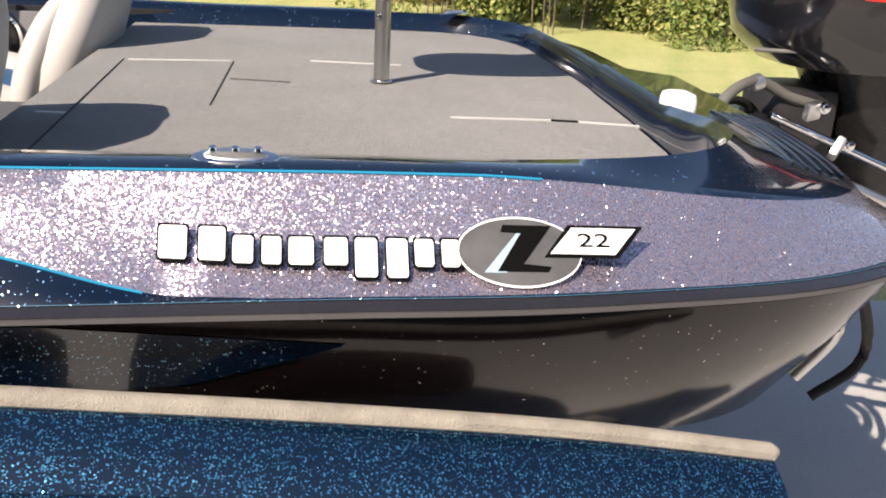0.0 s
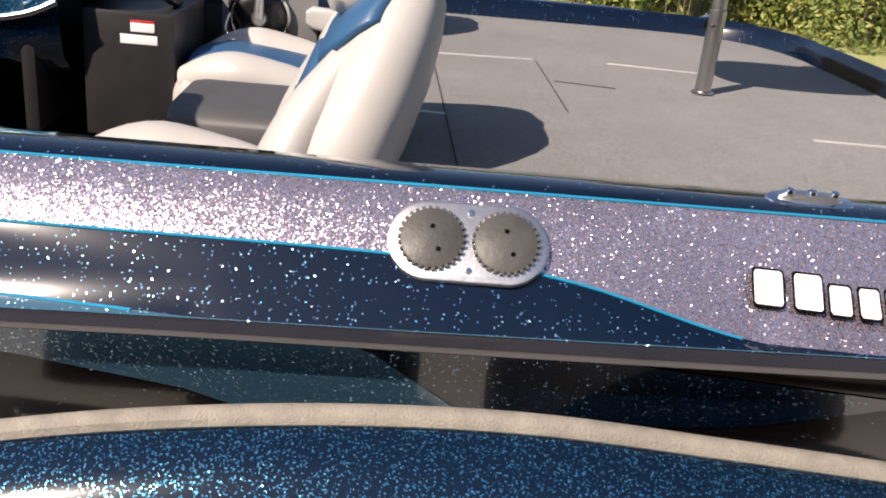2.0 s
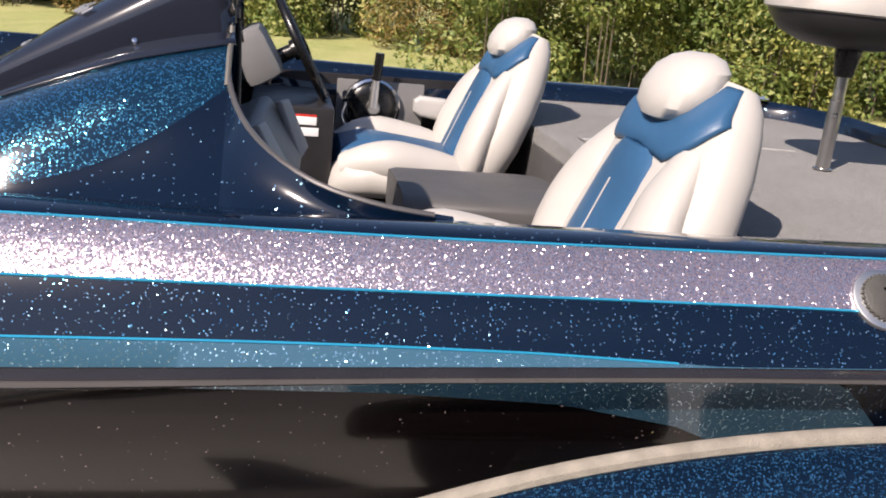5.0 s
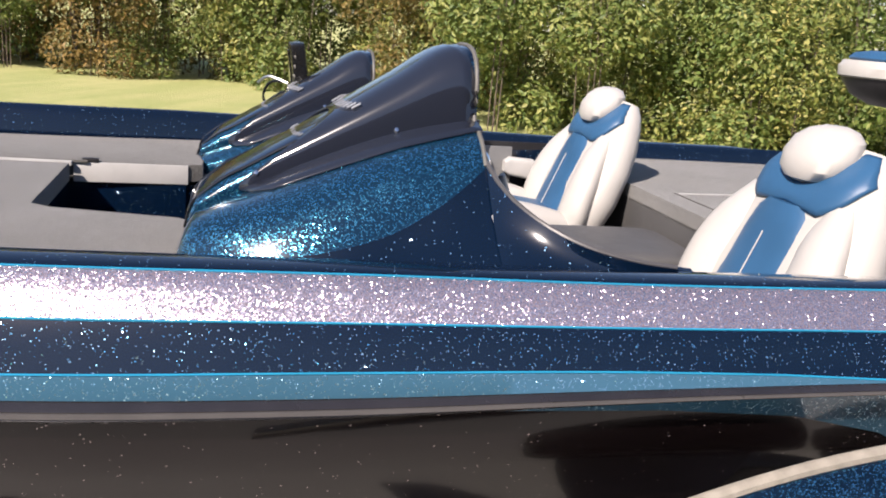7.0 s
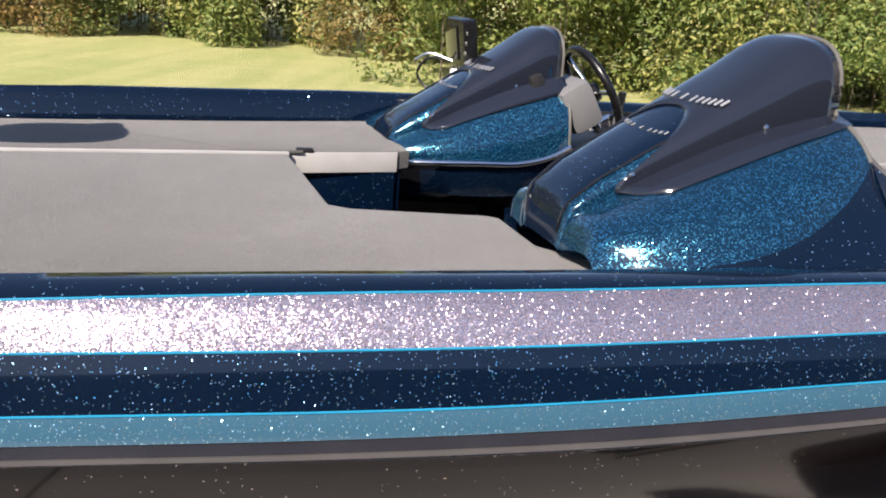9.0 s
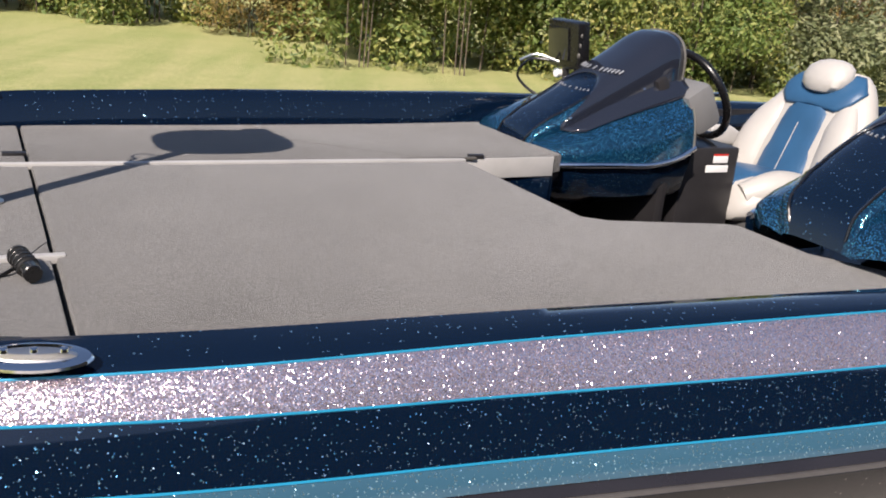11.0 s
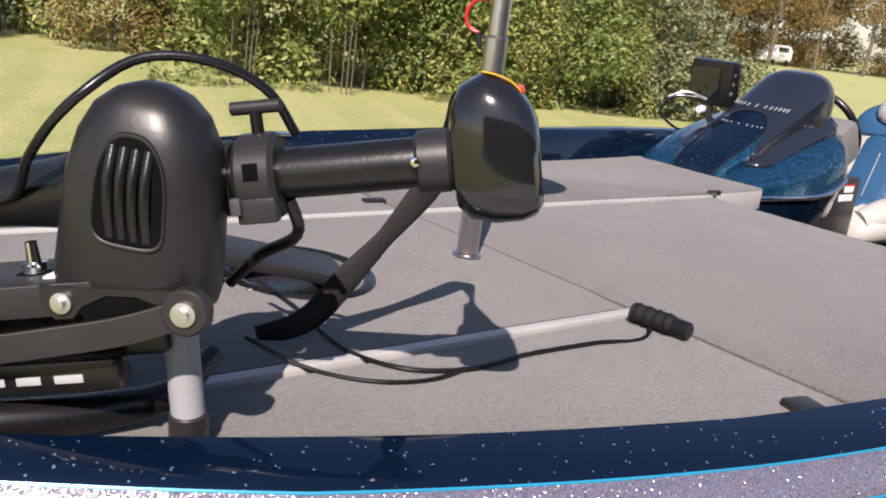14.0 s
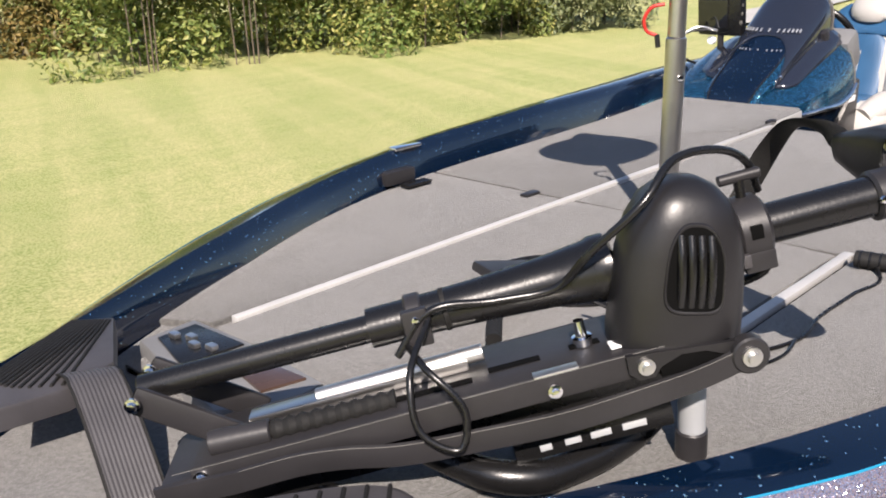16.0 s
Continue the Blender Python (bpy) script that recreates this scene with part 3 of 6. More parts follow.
def build_hull():
    hull_side(PORT, PORT_ZX, PORT_ZC, "hull", 1)
    hull_side(STAR, [-4.1, -3.2, -2.95, -2.5, -2.0, -1.2, -0.5, 0.5, 1.7], [1.265, 1.262, 1.268, 1.285, 1.295, 1.293, 1.275, 1.256, 1.256], "hull", -1)
    # painted panels below the rub rail
    xs_ = np.linspace(-0.60, 0.375, 40)
    top = [max(0.02, min(1, (x - 0.233) / 0.142)) for x in xs_]
    bot = [float(np.interp(x, [-0.60, -0.35, -0.12, 0.05, 0.12, 0.375], [0.03, 0.16, 0.36, 0.72, 1.0, 1.0])) for x in xs_]
    rows = [[on_hull(x, t + (max(b, t + 0.002) - t) * k) for x, t, b in zip(xs_, top, bot)] for k in (0, 0.5, 1)]
    sheet("side_panel", rows, M["steel"], boat, "steel-blue painted side panel")
    xs_ = np.linspace(0.24, 0.82, 40)
    top = [float(np.interp(x, [0.24, 0.5, 0.82], [0.02, 0.04, 0.33])) for x in xs_]
    bot = [float(np.interp(x, [0.24, 0.375, 0.65, 0.76, 0.82], [0.05, 0.98, 0.80, 0.52, 0.34])) for x in xs_]
    rows = [[on_hull(x, t + (b - t) * k) for x, t, b in zip(xs_, top, bot)] for k in (0, 0.5, 1)]
    sheet("side_panel", rows, M["navy"], boat, "dark navy painted side panel")


def flat_plate(name, outline, z, thick, material, parent, label="", bevel=0.006):
    bm = bmesh.new()
    vs = [bm.verts.new((x, y, z - thick)) for x, y in outline]
    f = bm.faces.new(vs)
    g = bmesh.ops.extrude_face_region(bm, geom=[f])
    bmesh.ops.translate(bm, verts=[v for v in g["geom"] if isinstance(v, bmesh.types.BMVert)], vec=(0, 0, thick))
    bmesh.ops.recalc_face_normals(bm, faces=bm.faces)
    if bevel:
        top = [e for e in bm.edges if all(abs(v.co.z - z) < 1e-6 for v in e.verts)]
        bmesh.ops.bevel(bm, geom=top, offset=bevel, segments=2, profile=0.5, affect="EDGES")
    return part(name, bm, material, parent, label)


def seam(name, a, b, w, material, label=""):
    """A thin strip let into the deck from a to b."""
    a, b = Vector((*a, DECK)), Vector((*b, DECK))
    d = (b - a)
    ang = math.degrees(math.atan2(d.y, d.x))
    box(name, ((a.x + b.x) / 2, (a.y + b.y) / 2, DECK - 0.0022), (d.length, w, 0.006), material, boat, label, bevel=0.0015, turn=pose(0, 0, 0, 0, 0, ang))


def build_decks():
    port, star = smooth_path(PORT, 300), smooth_path(STAR, 300)
    py = lambda x: float(np.interp(x, port[:225, 0], port[:225, 1])) + 0.025
    sy = lambda x: float(np.interp(x, star[:225, 0], star[:225, 1])) - 0.025
    gap = 0.004
    xa, xs_ = -1.10, -2.515
    ring = [(xs_ + gap, py(xs_))] + [(x, py(x)) for x in np.linspace(xs_ + 0.1, -0.80, 14)] + [(-0.80, -0.86), (-0.98, -0.74), (-1.06, -0.62), (xa, -0.56), (xa, -0.36), (-1.125, -0.34), (-1.40, -0.275), (-1.445, -0.24), (-1.455, 0.286), (xs_ + gap, 0.286)]
    flat_plate("deck_lid", ring, DECK, 0.05, M["carpet"], boat, "grey carpeted front deck lid")
    ring = [(xs_ + gap, 0.318), (-1.455, 0.318), (-1.40, 0.322), (-1.15, 0.335), (xa, 0.36)] + [(x, sy(x)) for x in np.linspace(xa, xs_ + 0.1, 12)] + [(xs_ + gap, sy(xs_))]
    flat_plate("deck_lid", ring, DECK, 0.05, M["carpet"], boat, "grey carpeted front deck lid")
    ring = [(x, py(x)) for x in np.linspace(-3.50, xs_ - gap, 16)] + [(xs_ - gap, -0.340), (-3.45, -0.340)]
    flat_plate("deck_lid", ring, DECK, 0.05, M["carpet"], boat, "grey carpeted front deck lid")
    # bow deck with the oval pedal recess
    cx, cy, ra, rb = -2.945, 0.0, 0.098, 0.112
    outer = [(xs_ - gap, -0.306), (xs_ - gap, 0.286), (-3.62, 0.286), (-3.62, -0.306)]
    verts, faces = [], []
    n = 48
    for k in range(n):
        t = 2 * math.pi * k / n
        c, s_ = math.cos(t), math.sin(t)
        sx = ((outer[0][0] - cx) if c > 0 else (cx - outer[2][0])) / max(abs(c), 1e-6)
        sy_ = ((0.286 - cy) if s_ > 0 else (cy + 0.306)) / max(abs(s_), 1e-6)
        r = min(sx, sy_)
        verts += [(cx + r * c, cy + r * s_, DECK), (cx + ra * c, cy + rb * s_, DECK), (cx + ra * c, cy + rb * s_, DECK - 0.05), (cx + r * c, cy + r * s_, DECK - 0.05)]
    for k in range(n):
        i, j = 4 * k, 4 * ((k + 1) % n)
        faces += [(i, i + 1, j + 1, j), (i + 1, i + 2, j + 2, j + 1), (i + 3, i, j, j + 3)]
    mesh = bpy.data.meshes.new("bow_deck")
    mesh.from_pydata(verts, [], faces)
    bm = bmesh.new()
    bm.from_mesh(mesh)
    part("bow_deck", bm, M["carpet"], boat, "grey carpeted bow deck")
    for px, py_ in outer:
        sx, sy_ = math.copysign(1, px - cx), math.copysign(1, py_ - cy)
        box("deck_corner", (px - sx * 0.09, py_ - sy_ * 0.045, DECK - 0.0265), (0.18, 0.09, 0.05), M["carpet"], boat, bevel=0.002)
    turned("pedal_recess", [(0.098, -0.09), (0.0, -0.09)][::-1] + [(0.085, -0.088), (0.098, -0.075), (0.100, 0.0), (0.112, 0.006), (0.118, 0.004), (0.120, -0.004)], Matrix.Translation((cx, cy, DECK)) @ Matrix.Diagonal((1.0, 1.13, 1, 1)), M["black"], boat, "black plastic rim of the pedal recess", n=48)
    ring = [(-3.45, 0.318), (xs_ - gap, 0.318)] + [(x, sy(x)) for x in np.linspace(xs_ - gap, -3.50, 16)]
    flat_plate("deck_lid", ring, DECK, 0.05, M["carpet"], boat, "grey carpeted front deck lid")
    for y, x0, x1, w in ((0.302, -3.42, -1.45, 0.018), (-0.323, -3.42, -2.497, 0.019)):
        box("lid_trim", ((x0 + x1) / 2, y, DECK - 0.004), (x1 - x0, w, 0.014), M["pale"], boat, "pale aluminium lid edging", bevel=0.003)
    box("step_panel", (-1.295, 0.330, DECK - 0.030), (0.31, 0.012, 0.056), M["pale"], boat, "pale step edge panel", bevel=0.002, turn=pose(0, 0, 0, 0, 0, 4))
    box("latch_slot", (-1.52, 0.313, DECK + 0.001), (0.22, 0.010, 0.008), M["cap"], boat, "dark hatch slot", bevel=0.002)
    box("latch", (-1.405, 0.324, DECK + 0.004), (0.045, 0.018, 0.012), M["matte"], boat, "black hatch latch", bevel=0.003)
    seam("deck_crease", (-1.85, 0.55), (-1.55, 0.33), 0.004, M["cap"], "dark crease in the deck carpet")
    box("latch", (-2.54, 0.39, DECK + 0.003), (0.05, 0.022, 0.008), M["matte"], boat, "black hatch latch", bevel=0.003)
    box("latch", (-2.60, -0.665, DECK + 0.004), (0.045, 0.035, 0.012), M["matte"], boat, "black hatch latch", bevel=0.004, turn=pose(0, 0, 0, 0, 0, -12))
    low = [(float(x), float(y) + 0.03) for x, y in port if -4.0 < x < -3.09][::4]
    high = [(float(x), float(y) - 0.03) for x, y in star if -4.0 < x < -3.09][::4]
    flat_plate("bow_base", low + high[::-1], DECK - 0.012, 0.03, M["carpet"], boat, "grey carpeted bow base", bevel=0)
    # cockpit well
    box("bulkhead", (-1.48, 0.0, 0.98), (0.03, 1.6, 0.34), M["navy_deck"], boat, bevel=0.004)
    box("bulkhead", (-1.14, 0.64, 0.92), (0.03, 0.58, 0.44), M["navy_deck"], boat, bevel=0.004)
    box("bulkhead", (-1.14, -0.68, 0.92), (0.03, 0.62, 0.44), M["navy_deck"], boat, bevel=0.004)
    box("step_side", (-1.31, 0.345, 0.93), (0.33, 0.02, 0.42), M["navy_deck"], boat, bevel=0.004)
    box("step_side", (-1.31, -0.365, 0.93), (0.33, 0.02, 0.42), M["navy_deck"], boat, bevel=0.004)
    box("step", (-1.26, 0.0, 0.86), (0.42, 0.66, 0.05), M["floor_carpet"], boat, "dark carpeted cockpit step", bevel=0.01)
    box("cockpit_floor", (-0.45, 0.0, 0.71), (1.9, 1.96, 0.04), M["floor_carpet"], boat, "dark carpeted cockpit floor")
    box("cockpit_side", (-0.42, -1.01, 0.99), (1.6, 0.02, 0.56), M["matte"], boat, "dark cockpit side panel", turn=pose(0, 0, 0, 0, 0, -3.5))
    box("cockpit_side", (-0.42, 0.945, 0.98), (1.6, 0.02, 0.52), M["matte"], boat, "dark cockpit side panel", turn=pose(0, 0, 0, 0, 0, 4.5))
    # aft deck
    x0 = 0.26
    ring = [(x0, py(x0))] + [(float(x) - (0.03 if x > 1.2 else 0), float(y) + 0.025 * (1 if y < 0 else 0)) for x, y in port if x > x0 + 0.02][::5] + [(float(x) - (0.03 if x > 1.2 else 0), float(y) - 0.025) for x, y in star[::-1] if x > x0 + 0.02 and y > 0.02][::5] + [(x0, sy(x0))]
    flat_plate("aft_deck", ring, DECK - 0.002, 0.05, M["aft_carpet"], boat, "grey carpeted rear deck", bevel=0)
    seam("hatch_gap", (0.362, -1.0), (0.348, 0.245), 0.0017, M["seam"], "dark gap of the rear hatch")
    seam("hatch_gap", (0.612, 0.255), (0.600, -0.29), 0.0013, M["seam"], "dark gap of the rear hatch")
    seam("hatch_edge", (0.36, 0.235), (0.605, 0.262), 0.007, M["pale"], "pale hatch edging")
    seam("hatch_edge", (0.805, 0.302), (1.04, 0.276), 0.007, M["pale"], "pale hatch edging")
    seam("hatch_gap", (0.620, 0.005), (0.755, -0.020), 0.0013, M["seam"], "dark gap of the rear hatch")
    seam("hatch_edge", (1.07, -0.355), (1.275, -0.362), 0.008, M["pale"], "pale hatch edging")
    seam("latch_slot", (1.275, -0.362), (1.33, -0.371), 0.010, M["hole"], "dark hatch latch")
    seam("hatch_edge", (1.33, -0.371), (1.45, -0.400), 0.008, M["pale"], "pale hatch edging")
    seam("latch_slot", (0.30, -0.390), (0.355, -0.395), 0.012, M["pale"], "pale hatch latch")
    box("aft_bulkhead", (0.275, 0.0, 0.94), (0.03, 2.0, 0.44), M["grey_vinyl"], boat, bevel=0.004)


build_ground()
build_plants()
build_hull()
build_decks()


# ---- consoles ----
STATIONS = (  # x, then (across, up): gunwale, paint edge, screen edge, ridge, inner screen edge, inner trim
    (-1.088, 0.86, 1.19, 0.82, 1.20, 0.69, 1.205, 0.60, 1.21, 0.52, 1.20, 0.46, 1.19),
    (-1.075, 0.875, 1.20, 0.826, 1.218, 0.69, 1.25, 0.595, 1.268, 0.49, 1.245, 0.43, 1.20),
    (-1.04, 0.912, 1.215, 0.856, 1.230, 0.692, 1.282, 0.59, 1.315, 0.475, 1.274, 0.40, 1.21),
    (-0.975, 0.940, 1.23, 0.888, 1.244, 0.693, 1.312, 0.585, 1.360, 0.462, 1.300, 0.37, 1.217),
    (-0.85, 0.968, 1.245, 0.914, 1.266, 0.703, 1.374, 0.585, 1.437, 0.455, 1.362, 0.345, 1.222),
    (-0.70, 0.98, 1.25, 0.888, 1.312, 0.716, 1.434, 0.585, 1.533, 0.450, 1.424, 0.335, 1.226),
    (-0.60, 0.983, 1.253, 0.850, 1.374, 0.721, 1.459, 0.585, 1.598, 0.448, 1.455, 0.338, 1.25),
    (-0.55, 0.985, 1.255, 0.815, 1.410, 0.723, 1.468, 0.585, 1.608, 0.450, 1.467, 0.345, 1.275))


def section(x, lift=0.0, sh=(0.0, 0.0)):
    """Points round a console at x: 7 of the fairing, 8 of the flank, 25 of the dome, 8 of the inner flank."""
    X = [s[0] for s in STATIONS]
    v = [float(hermite(x, X, [s[k] for s in STATIONS])) for k in range(1, 13)]
    G, F, E, R, I, T = [np.array(v[k:k + 2]) for k in range(0, 12, 2)]
    sh = np.array(sh)
    F, E, R, I, T = F + sh * 0.5, E + sh, R + sh, I + sh, T + sh
    pts = []
    for k in range(7):
        w = k / 7
        pts.append(G * (1 - w) + F * w + np.array((-0.012, -0.010)) * math.sin(math.pi * w))
    for k in range(8):
        w = k / 8
        pts.append(F * (1 - w) + E * w + np.array((0.038, 0.030)) * math.sin(math.pi * w) * (1.0 if x < -0.7 else max(0.25, (-0.5 - x) / 0.2)))
    for k in range(25):
        a = math.pi * k / 24
        ca, sa = math.cos(a), math.sin(a)
        edge, hw = (E, E[0] - R[0]) if k <= 12 else (I, R[0] - I[0])
        pts.append(np.array((R[0] + hw * math.copysign(abs(ca) ** 0.66, ca), edge[1] + (R[1] - edge[1]) * abs(sa) ** 0.60 + lift)))
    for k in range(1, 9):
        w = k / 8
        pts.append(I * (1 - w) + T * w + np.array((-0.026, 0.012)) * math.sin(math.pi * w))
    return pts


def console(side, dx, dz, sh, label):
    c = thing("console", label, "boat console", (-0.8 + dx, side * 0.6, 0.95), "pair of consoles")
    L = lambda x, p: (x + dx - c.location[0], side * p[0] - c.location[1], p[1] + dz - c.location[2])
    xs = np.r_[-1.088, -1.084, -1.075, -1.062, -1.04, np.linspace(-1.01, -0.55, 22)]
    secs = [section(x, 0, sh) for x in xs]
    grid = [[L(x, s[j]) for x, s in zip(xs, secs)] for j in range(48)]
    bands = [1 if j < 7 else (2 if 21 <= j <= 32 else 0) for j in range(47)]
    sheet("cowl", grid, [M["teal"], M["navy_deck"], M["navy_deck"]], c, "glittering teal-blue metal-flake cowl with navy nose", bands=bands, flip=side < 0)
    rows = []
    for k in range(-2, 27):
        a = abs(k - 12) / 14
        front = -0.815 - 0.175 * min(1, a / 0.80) ** 1.6 + (0.06 * ((a - 0.80) / 0.20) ** 2 if a > 0.80 else 0)
        rows.append([L(x, np.array(section(x, 0.006, sh)[15 + k]) + ((0.005 if k < 0 else -0.005 if k > 24 else 0), 0.004 if k < 0 or k > 24 else 0)) for x in np.linspace(front, -0.545 - 0.035 * (1 - a), 16)])
    ws = sheet("windscreen", rows, M["screen"], c, "dark tinted wrap-around windscreen", flip=side < 0)
    sol = ws.modifiers.new("thick", "SOLIDIFY")
    sol.thickness = 0.005
    sol.offset = 1
    for k in (6, 18):
        tube("nose_piping", [L(x, section(x, 0.002, sh)[15 + k]) for x in (-1.083, -1.07, -1.04, -1.01, -0.97, -0.92, -0.88)], 0.0035, M["gloss"], c, "dark piping beside the nose", n=8)
    rim = smooth_path([(-0.552, 0.790, 1.425), (-0.532, 0.855, 1.385), (-0.485, 0.925, 1.346), (-0.425, 0.972, 1.319), (-0.345, 1.004, 1.302), (-0.24, 1.024, 1.293)], 18)
    back = []
    for u, (x, y, z) in enumerate(rim):
        g = (0.985 + 0.055 * u / 17, 1.255 + 0.025 * u / 17)
        ring = []
        for w in np.linspace(0, 1, 7):
            ring.append((g[0] * (1 - w) + y * w - 0.010 * math.sin(math.pi * w), g[1] * (1 - w) + z * w - 0.008 * math.sin(math.pi * w)))
        ring += [(y - 0.012, z + 0.003), (y - 0.022, z - 0.010), (y - 0.024, z - 0.09)]
        back.append([L(x, p) for p in ring])
    sheet("rear_coaming", back, M["navy_deck"], c, "dark blue coaming sweeping to the gunwale", flip=side > 0)
    edge = [L(-0.553, section(-0.55, 0, sh)[j]) for j in range(7, 48)]
    tube("edge_trim", edge, 0.0045, M["cap"], c, "grey edge trim of the console", n=8, steps=1)
    tube("edge_trim", [L(x, (y - 0.006, z + 0.002)) for x, y, z in rim[::2]], 0.0045, M["rail_insert"], c, "grey edge trim of the console", n=8, steps=2)
    return c


def glass_mat():
    m, n, l, p = shader("tinted_acrylic")
    p.inputs["Base Color"].default_value = (0.014, 0.017, 0.027, 1)
    p.inputs["Roughness"].default_value = 0.12
    p.inputs["Coat Weight"].default_value = 0.5
    v = coords(n, l)
    bump(n, l, p, noise_node(n, l, v, 60), 0.02, 0.001)
    return m


M["screen"] = glass_mat()
port_console = console(-1, -0.012, 0.0, (-0.04, 0.014), "passenger console with glittering teal cowl and dark tinted windscreen")
star_console = console(1, -0.045, -0.055, (0.02, 0.0), "driver console with glittering teal cowl, dark windscreen and steering wheel")


# ---- seats ----
def bucket_seat(at, label):
    s = thing("bucket_seat", label, "boat seat", at, "pair of bucket seats")
    # local: x aft, y across, z up from the cushion's rear
    lean = 0.40
    ZB, HW, HD = (-0.10, -0.02, 0.08, 0.18, 0.26, 0.32, 0.36, 0.385), (0.21, 0.25, 0.265, 0.252, 0.222, 0.188, 0.158, 0.125), (0.05, 0.072, 0.080, 0.078, 0.072, 0.060, 0.046, 0.03)
    pillow("backrest", [((lean * z + 0.012, 0, z), (0, hw, 0), (hd, 0, -hd * lean)) for z, hw, hd in zip(ZB, HW, HD)], M["vinyl"], s, "ivory vinyl backrest")
    for sd in (-1, 1):
        pts = [(-0.05, sd * 0.185, -0.06), (-0.05 + lean * 0.04, sd * 0.195, 0.04), (-0.055 + lean * 0.13, sd * 0.183, 0.13), (-0.050 + lean * 0.20, sd * 0.160, 0.20), (-0.036 + lean * 0.268, sd * 0.140, 0.268)]
        tube("bolster", pts, [0.066, 0.075, 0.074, 0.066, 0.044], M["vinyl"], s, "ivory padded side bolster", n=20, flat=0.62, up=(1, 0, 0), steps=8)
    ring = [((-0.060 + lean * z, 0, z), (0, hw, 0), (0.030, 0, 0)) for z, hw in ((-0.06, 0.095), (0.0, 0.112), (0.08, 0.115), (0.15, 0.110), (0.20, 0.106), (0.245, 0.094), (0.266, 0.070))]
    pillow("centre_panel", ring, M["blue_vinyl"], s, "blue vinyl centre panel", power=2.2)
    tube("stitch_line", [(-0.0915 + lean * z, 0, z) for z in (-0.05, 0.05, 0.14, 0.2)], 0.0018, M["pale"], s, "pale stitched seam", n=6)
    # yoke over the shoulders, under the headrest
    rows = []
    for u in np.linspace(-0.97, 0.97, 33):
        a = abs(u)
        zl = float(np.interp(a, (0, 0.25, 0.5, 0.75, 1), (0.258, 0.252, 0.248, 0.283, 0.335)))
        zh = float(np.interp(a, (0, 0.3, 0.5, 0.75, 1), (0.318, 0.340, 0.376, 0.386, 0.384)))
        row = []
        for w in np.linspace(0, 1, 11):
            z = zl + (zh - zl) * w
            hw, hd = float(np.interp(z, ZB, HW)), float(np.interp(z, ZB, HD))
            d = (hd + 0.005 + (0.016 * (1 - w) + 0.010) * math.sin(math.pi * min(1, w * 0.9 + 0.1)) * (0.7 + 0.3 * a)) * (1 - a ** 3.2) ** (1 / 3.2)
            row.append((lean * z + 0.010 - d, u * (hw + 0.004), z + 0.3 * d * lean))
        rows.append(row)
    yoke = sheet("shoulder_panel", rows, M["blue_vinyl"], s, "blue vinyl shoulder yoke")
    sol = yoke.modifiers.new("thick", "SOLIDIFY")
    sol.thickness = 0.02
    ring = [((-0.052 + lean * z, 0, z), (0, hw, 0), (hd, 0, 0)) for z, hw, hd in ((0.312, 0.03, 0.02), (0.320, 0.065, 0.042), (0.340, 0.090, 0.058), (0.372, 0.100, 0.064), (0.405, 0.090, 0.057), (0.424, 0.063, 0.042), (0.433, 0.03, 0.02))]
    pillow("headrest", ring, M["vinyl"], s, "rounded ivory headrest", power=2.15, n=36)
    ring = [((x, 0, z), (0, hw, 0), (0, 0, hd)) for x, z, hw, hd in ((0.0, -0.085, 0.2, 0.04), (-0.06, -0.07, 0.25, 0.065), (-0.2, -0.055, 0.268, 0.075), (-0.33, -0.045, 0.262, 0.082), (-0.40, -0.055, 0.24, 0.075), (-0.435, -0.075, 0.2, 0.05), (-0.445, -0.085, 0.15, 0.025))]
    pillow("cushion", ring, M["vinyl"], s, "ivory vinyl seat cushion")
    for sd in (-1, 1):
        tube("cushion_roll", [(0.0, sd * 0.2, -0.05), (-0.15, sd * 0.205, -0.012), (-0.32, sd * 0.2, 0.0), (-0.40, sd * 0.17, -0.03)], [0.05, 0.06, 0.065, 0.045], M["vinyl"], s, "ivory padded cushion roll", n=16, steps=6)
    ring = [((x, 0, z), (0, hw, 0), (0, 0, hd)) for x, z, hw, hd in ((-0.03, -0.005, 0.11, 0.02), (-0.2, 0.012, 0.13, 0.024), (-0.33, 0.024, 0.135, 0.026), (-0.41, 0.004, 0.13, 0.024), (-0.44, -0.05, 0.12, 0.02))]
    pillow("cushion_panel", ring, M["blue_vinyl"], s, "blue vinyl cushion panel")
    box("base", (-0.2, 0, -0.24), (0.40, 0.44, 0.26), M["grey_vinyl"], s, "dark seat box", bevel=0.02)
    return s


bucket_seat((0.119, -0.645, 1.085), "ivory and blue vinyl bucket seat beside the port gunwale")
bucket_seat((0.117, 0.60, 1.06), "ivory and blue vinyl bucket seat at the helm")
mid = thing("middle_seat", "dark grey padded jump seat between the bucket seats", "boat seat", (0.03, -0.03, 1.0))
pillow("pad", [((x, 0, 0.06), (0, hw, 0), (0, 0, 0.055)) for x, hw in ((-0.225, 0.16), (-0.205, 0.185), (0.1, 0.19), (0.16, 0.185), (0.18, 0.15))], M["grey_vinyl"], mid, power=5)
pillow("base", [((x, 0, -0.12), (0, hw, 0), (0, 0, 0.14)) for x, hw in ((-0.24, 0.15), (-0.22, 0.16), (0.14, 0.16), (0.15, 0.15))], M["matte"], mid, power=6)


